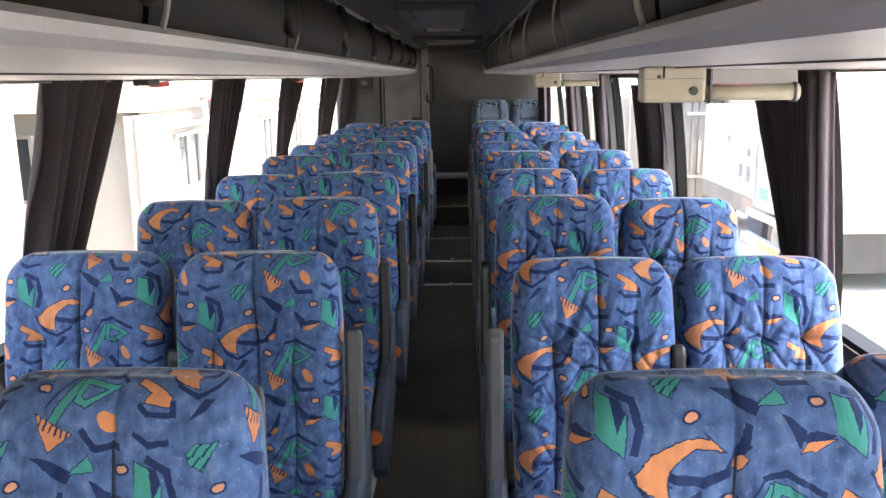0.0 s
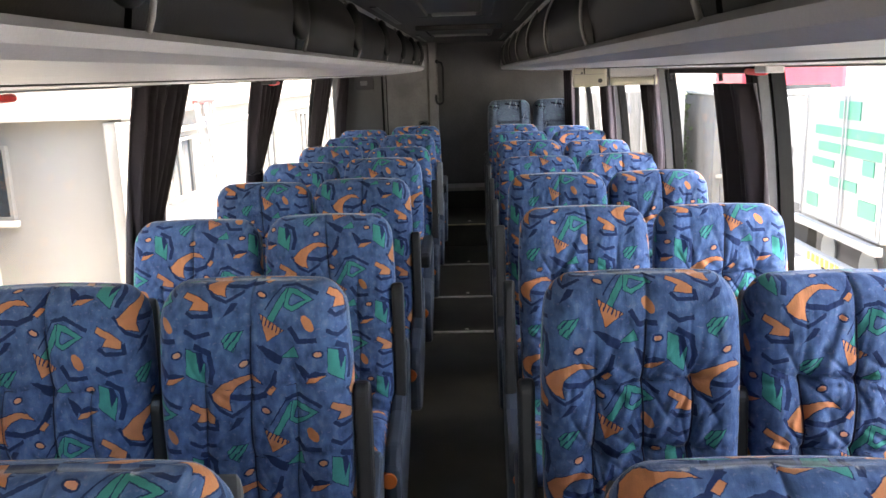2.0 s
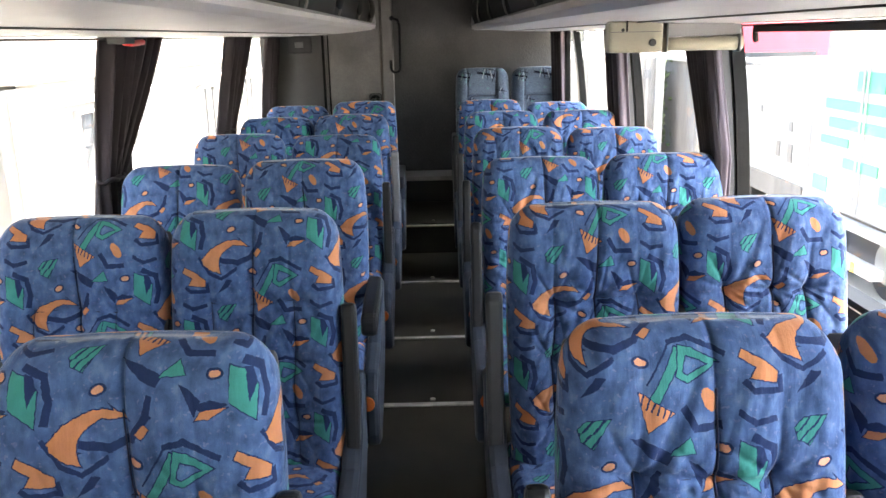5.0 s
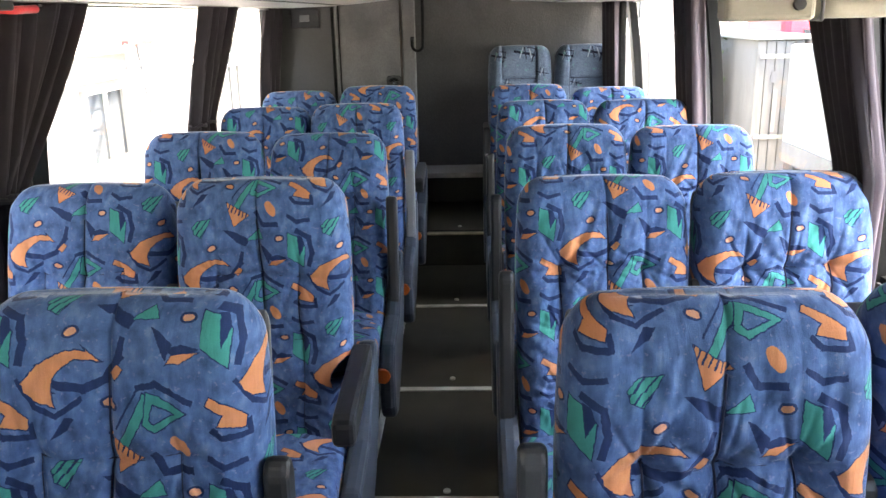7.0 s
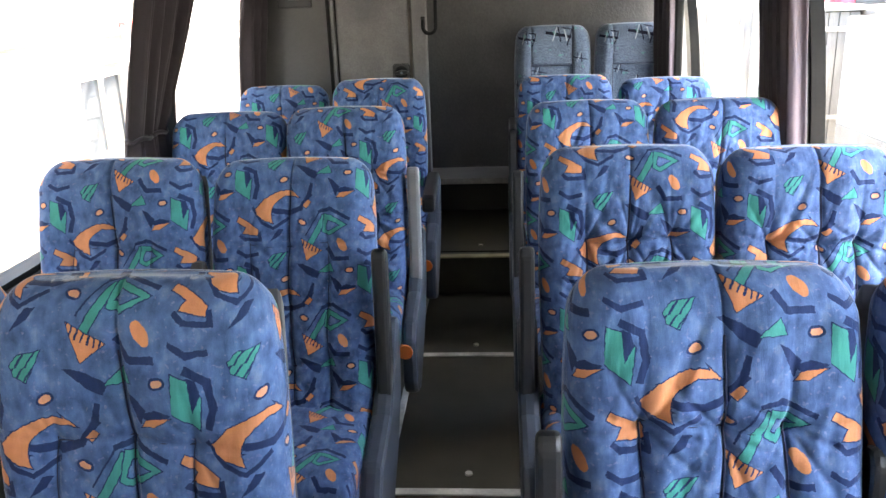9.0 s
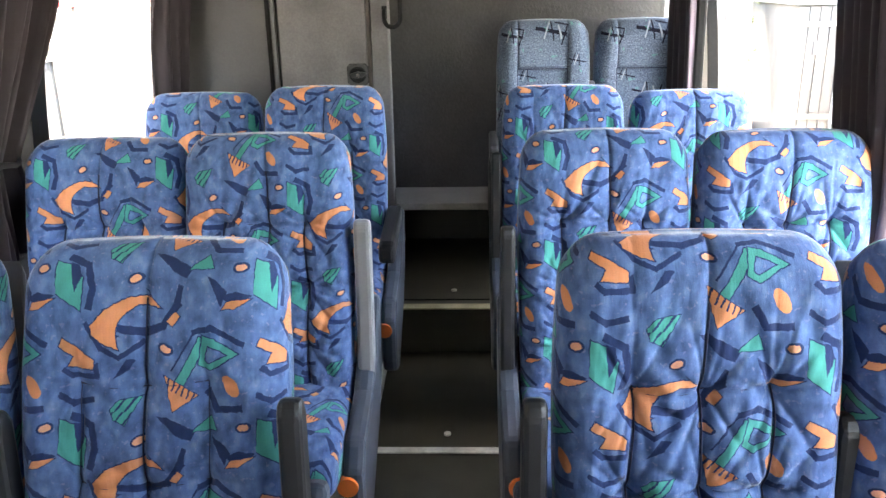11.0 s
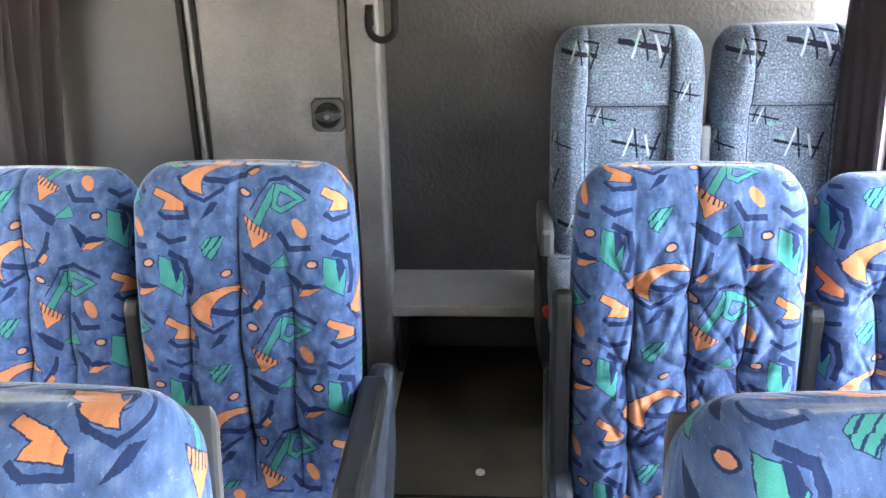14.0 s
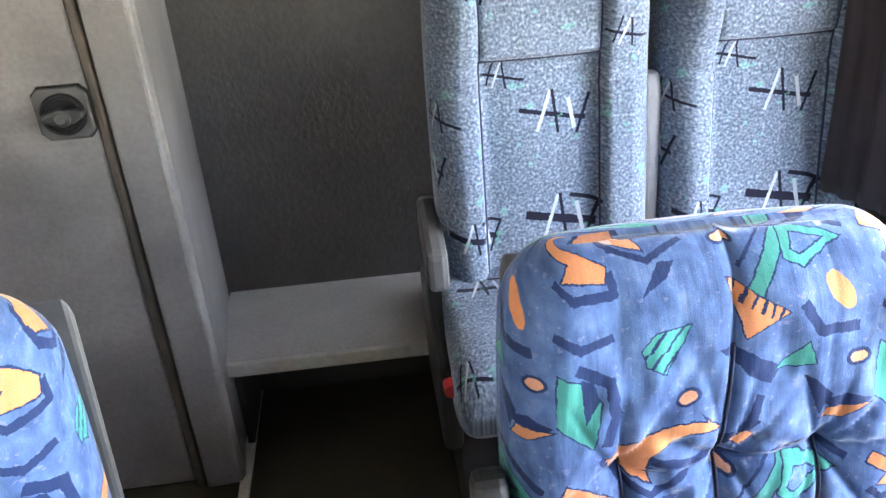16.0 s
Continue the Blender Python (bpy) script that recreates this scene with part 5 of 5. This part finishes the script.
for y, cz, w, h in ((13.93, 0.14, 1.15, 0.97), (19.65, 0.03, 1.15, 1.14), (23.4, 0.03, 1.15, 1.14), (27.2, 0.03, 1.15, 1.14)):
    window_unit(office, -4.68, y, cz, w, h, 'x')
for x in (-6.83, -9.4):
    window_unit(office, x, 11.98, 0.205, 1.02, 1.03, 'y')
    part("sill", box(x - 0.56, x + 0.56, 11.88, 11.98, -0.40, -0.31, 0.01), PLASTER_WARM, office, "white window sill")

ladder = tagged(new("stepladder"), "pale metal stepladder with a red cap by the workshop wall", "ladder")
for dy in (0.0, 0.56):
    part("rail", tube([(-4.0, 13.66 + dy, GZ), (-4.50, 14.48 + dy * 0.75, 1.15)], 0.045, 6), RACK_GREY, ladder)
    part("back_leg", tube([(-4.58, 16.2 + dy * 0.2, GZ), (-4.54, 15.25 + dy * 0.3, 1.15)], 0.022, 6), RACK_GREY, ladder)
for k in range(8):
    f = 0.10 + 0.113 * k
    y = 13.66 + 0.82 * f
    part("rung", tube([(-4.0 - 0.5 * f, y, GZ + 2.5 * f), (-4.0 - 0.5 * f, y + 0.56 - 0.14 * f, GZ + 2.5 * f)], 0.03, 6), RACK_GREY, ladder)
part("cap", box(-4.60, -4.46, 14.44, 15.42, 1.14, 1.20, 0.01), RED, ladder, "red top cap")

trailer = tagged(new("truck_trailer"), "white box trailer with painted green stripes and a striped bumper", "trailer")
part("body", box(4.6, 7.0, 10.15, 12.44, -0.54, 1.16, 0.03), WHITE_METAL, trailer)
part("chassis", box(4.8, 6.8, 10.3, 12.3, -1.10, -0.54, 0.02), STEEL_DARK, trailer)
for y0, y1, z, h in ((10.20, 12.05, 0.645, 0.12), (10.20, 11.93, 0.44, 0.12), (11.44, 12.09, 0.235, 0.10), (10.79, 11.53, 0.02, 0.12), (11.84, 12.20, -0.285, 0.19), (10.82, 11.38, 0.92, 0.22), (10.40, 10.68, 0.28, 0.18), (10.30, 10.72, -0.20, 0.20)):
    part("stripe", box(4.588, 4.6, y0, y1, z - h / 2, z + h / 2, 0.003), GREEN_PAINT, trailer, "green painted stripe")
for y0, y1, z0, z1 in ((11.80, 12.24, -0.40, -0.17), (10.26, 10.76, -0.48, -0.07)):
    rim = join(box(4.592, 4.6, y0, y0 + 0.025, z0, z1), box(4.592, 4.6, y1 - 0.025, y1, z0, z1), box(4.592, 4.6, y0 + 0.025, y1 - 0.025, z0, z0 + 0.02), box(4.592, 4.6, y0 + 0.025, y1 - 0.025, z1 - 0.02, z1))
    part("panel_frame", rim, PLASTER_WARM, trailer)
for y in (10.18, 11.14, 11.22, 12.36):
    part("locking_bar", tube([(4.580, y, -0.50), (4.580, y, 1.10)], 0.012, 6), RACK_GREY, trailer)
for k in range(9):
    part("step_rung", box(4.58, 4.6, 12.40, 12.60, -0.40 + k * 0.13, -0.37 + k * 0.13), RACK_GREY, trailer)
part("sill", box(4.52, 4.62, 10.1, 12.5, -0.66, -0.56, 0.01), WHITE_METAL, trailer)
bumper = part("bumper", box(4.42, 4.56, 10.4, 12.4, -1.03, -0.90, 0.02), WHITE_METAL, trailer)
for k in range(7):
    part("marker", box(4.412, 4.42, 10.72 + k * 0.14, 10.79 + k * 0.14, -1.02, -0.91), YELLOW, bumper, "yellow reflective stripe")
for y in (10.75, 11.85):
    wh = part("wheel", disc(4.95, y, GZ + 0.40, 0.40, 0.28, 'x', 28), TYRE, trailer)
    part("rim", disc(4.80, y, GZ + 0.40, 0.22, 0.05, 'x', 24), WHITE_METAL, wh)

van = tagged(new("box_van"), "white box van parked beyond the trailer, plain flat side", "van")
part("body", box(4.9, 7.0, 13.0, 16.2, -0.85, 0.90, 0.05), WHITE_METAL, van)
part("lower_panel", box(4.88, 4.9, 13.1, 16.1, -0.85, -0.55, 0.005), CRATE, van)
for y, z, w, h in ((13.5, -0.30, 0.16, 0.26), (13.9, -0.26, 0.14, 0.22), (13.55, 0.12, 0.12, 0.14), (14.6, 0.30, 0.10, 0.10)):
    part("vent", box(4.89, 4.9, y, y + w, z, z + h), ARM_GREY, van)
for y in (13.6, 15.6):
    part("wheel", disc(5.2, y, GZ + 0.36, 0.36, 0.26, 'x', 24), TYRE, van)

shed = tagged(new("storage_shed"), "pale weathered plank storage cabin in the yard", "shed")
part("wall", box(4.84, 5.62, 17.5, 20.5, GZ, 0.92, 0.02), CRATE, shed)
part("roof", box(4.76, 5.70, 17.4, 20.6, 0.92, 1.0, 0.02), WHITE_METAL, shed)
for k in range(5):
    part("plank", box(4.85 + k * 0.155, 4.99 + k * 0.155, 17.46, 17.5, GZ, 0.90), CRATE, shed)
for z in (-0.72, 0.62):
    part("batten", box(4.90, 5.56, 17.43, 17.46, z, z + 0.07), PLASTER, shed)
part("brace", box(5.16, 5.22, 17.43, 17.46, -0.60, 0.10), PLASTER, shed)
part("vent", box(5.10, 5.20, 17.44, 17.46, 0.22, 0.42), ARM_GREY, shed)

booth = tagged(new("site_booth"), "white metal booth with small dark windows", "booth")
part("wall", box(5.72, 7.8, 17.2, 19.4, GZ + 0.12, 0.84, 0.03), WHITE_METAL, booth)
part("roof", box(5.66, 7.9, 17.1, 19.5, 0.84, 0.93, 0.02), CRATE, booth)
part("plinth", box(5.70, 7.85, 17.15, 19.4, GZ, GZ + 0.12, 0.01), CRATE, booth)
for x, z, w, h in ((5.98, -0.62, 0.14, 0.22), (6.22, -0.52, 0.08, 0.16), (6.02, 0.58, 0.22, 0.10), (6.42, 0.50, 0.10, 0.10)):
    part("window", box(x, x + w, 17.18, 17.2, z, z + h), ARM_GREY, booth, "small dark window")

container = tagged(new("container"), "pale grey stained container with small vents", "container")
part("body", box(2.2, 4.42, 18.6, 24.0, GZ, 1.02, 0.03), CRATE, container)
part("corner_post", box(4.36, 4.52, 18.52, 18.66, GZ, 1.06, 0.01), WHITE_METAL, container)
for k in range(7):
    part("rib", box(2.5 + 0.28 * k, 2.54 + 0.28 * k, 18.58, 18.6, GZ, 1.0), PLASTER, container)
for x, z in ((4.15, 0.60), (3.92, 0.62), (3.30, 0.55), (2.95, -0.10)):
    part("vent", box(x, x + 0.12, 18.575, 18.6, z, z + 0.18), ARM_GREY, container)

shrub = tagged(new("shrub"), "dull green shrub between two sheds", "shrub")
leafy = bmesh.new()
for k in range(260):
    c = Vector((random.gauss(4.66, 0.09), 19.2 + random.uniform(-0.2, 0.5), random.uniform(GZ + 0.3, 0.95)))
    turn = Euler((random.uniform(0, 6.3), random.uniform(0, 6.3), 0)).to_matrix()
    vs = [leafy.verts.new(c + turn @ Vector(p)) for p in ((0, -0.06, 0), (0.035, 0, 0.01), (0, 0.06, 0), (-0.035, 0, 0.01))]
    leafy.faces.new(vs)
part("foliage", leafy, LEAF, shrub)
part("stem", tube([(4.66, 19.3, GZ), (4.67, 19.3, 0.2), (4.64, 19.35, 0.8)], 0.03, 6), TYRE, shrub)

cab = tagged(new("red_truck"), "red truck cab parked behind the booth", "truck")
part("cab", box(6.4, 8.8, 20.6, 23.0, -0.8, 1.75, 0.15), RED_PAINT, cab)
part("windscreen", box(6.8, 8.4, 20.57, 20.61, 0.5, 1.0, 0.01), DARK_GLASS, cab)
for x in (6.65, 8.55):
    part("wheel", disc(x, 21.6, GZ + 0.45, 0.45, 0.3, 'x', 24), TYRE, cab)

block = tagged(new("apartment_block"), "pale multi-storey block with rows of grey windows", "building")
part("wall", box(5.0, 16, 27, 42, GZ, 6.0), PLASTER_WARM, block)
for k in range(7):
    for j in range(4):
        part("window", box(4.96, 5.0, 28 + k * 1.9, 28.9 + k * 1.9, -0.3 + j * 1.5, 0.3 + j * 1.5), DARK_GLASS, block)
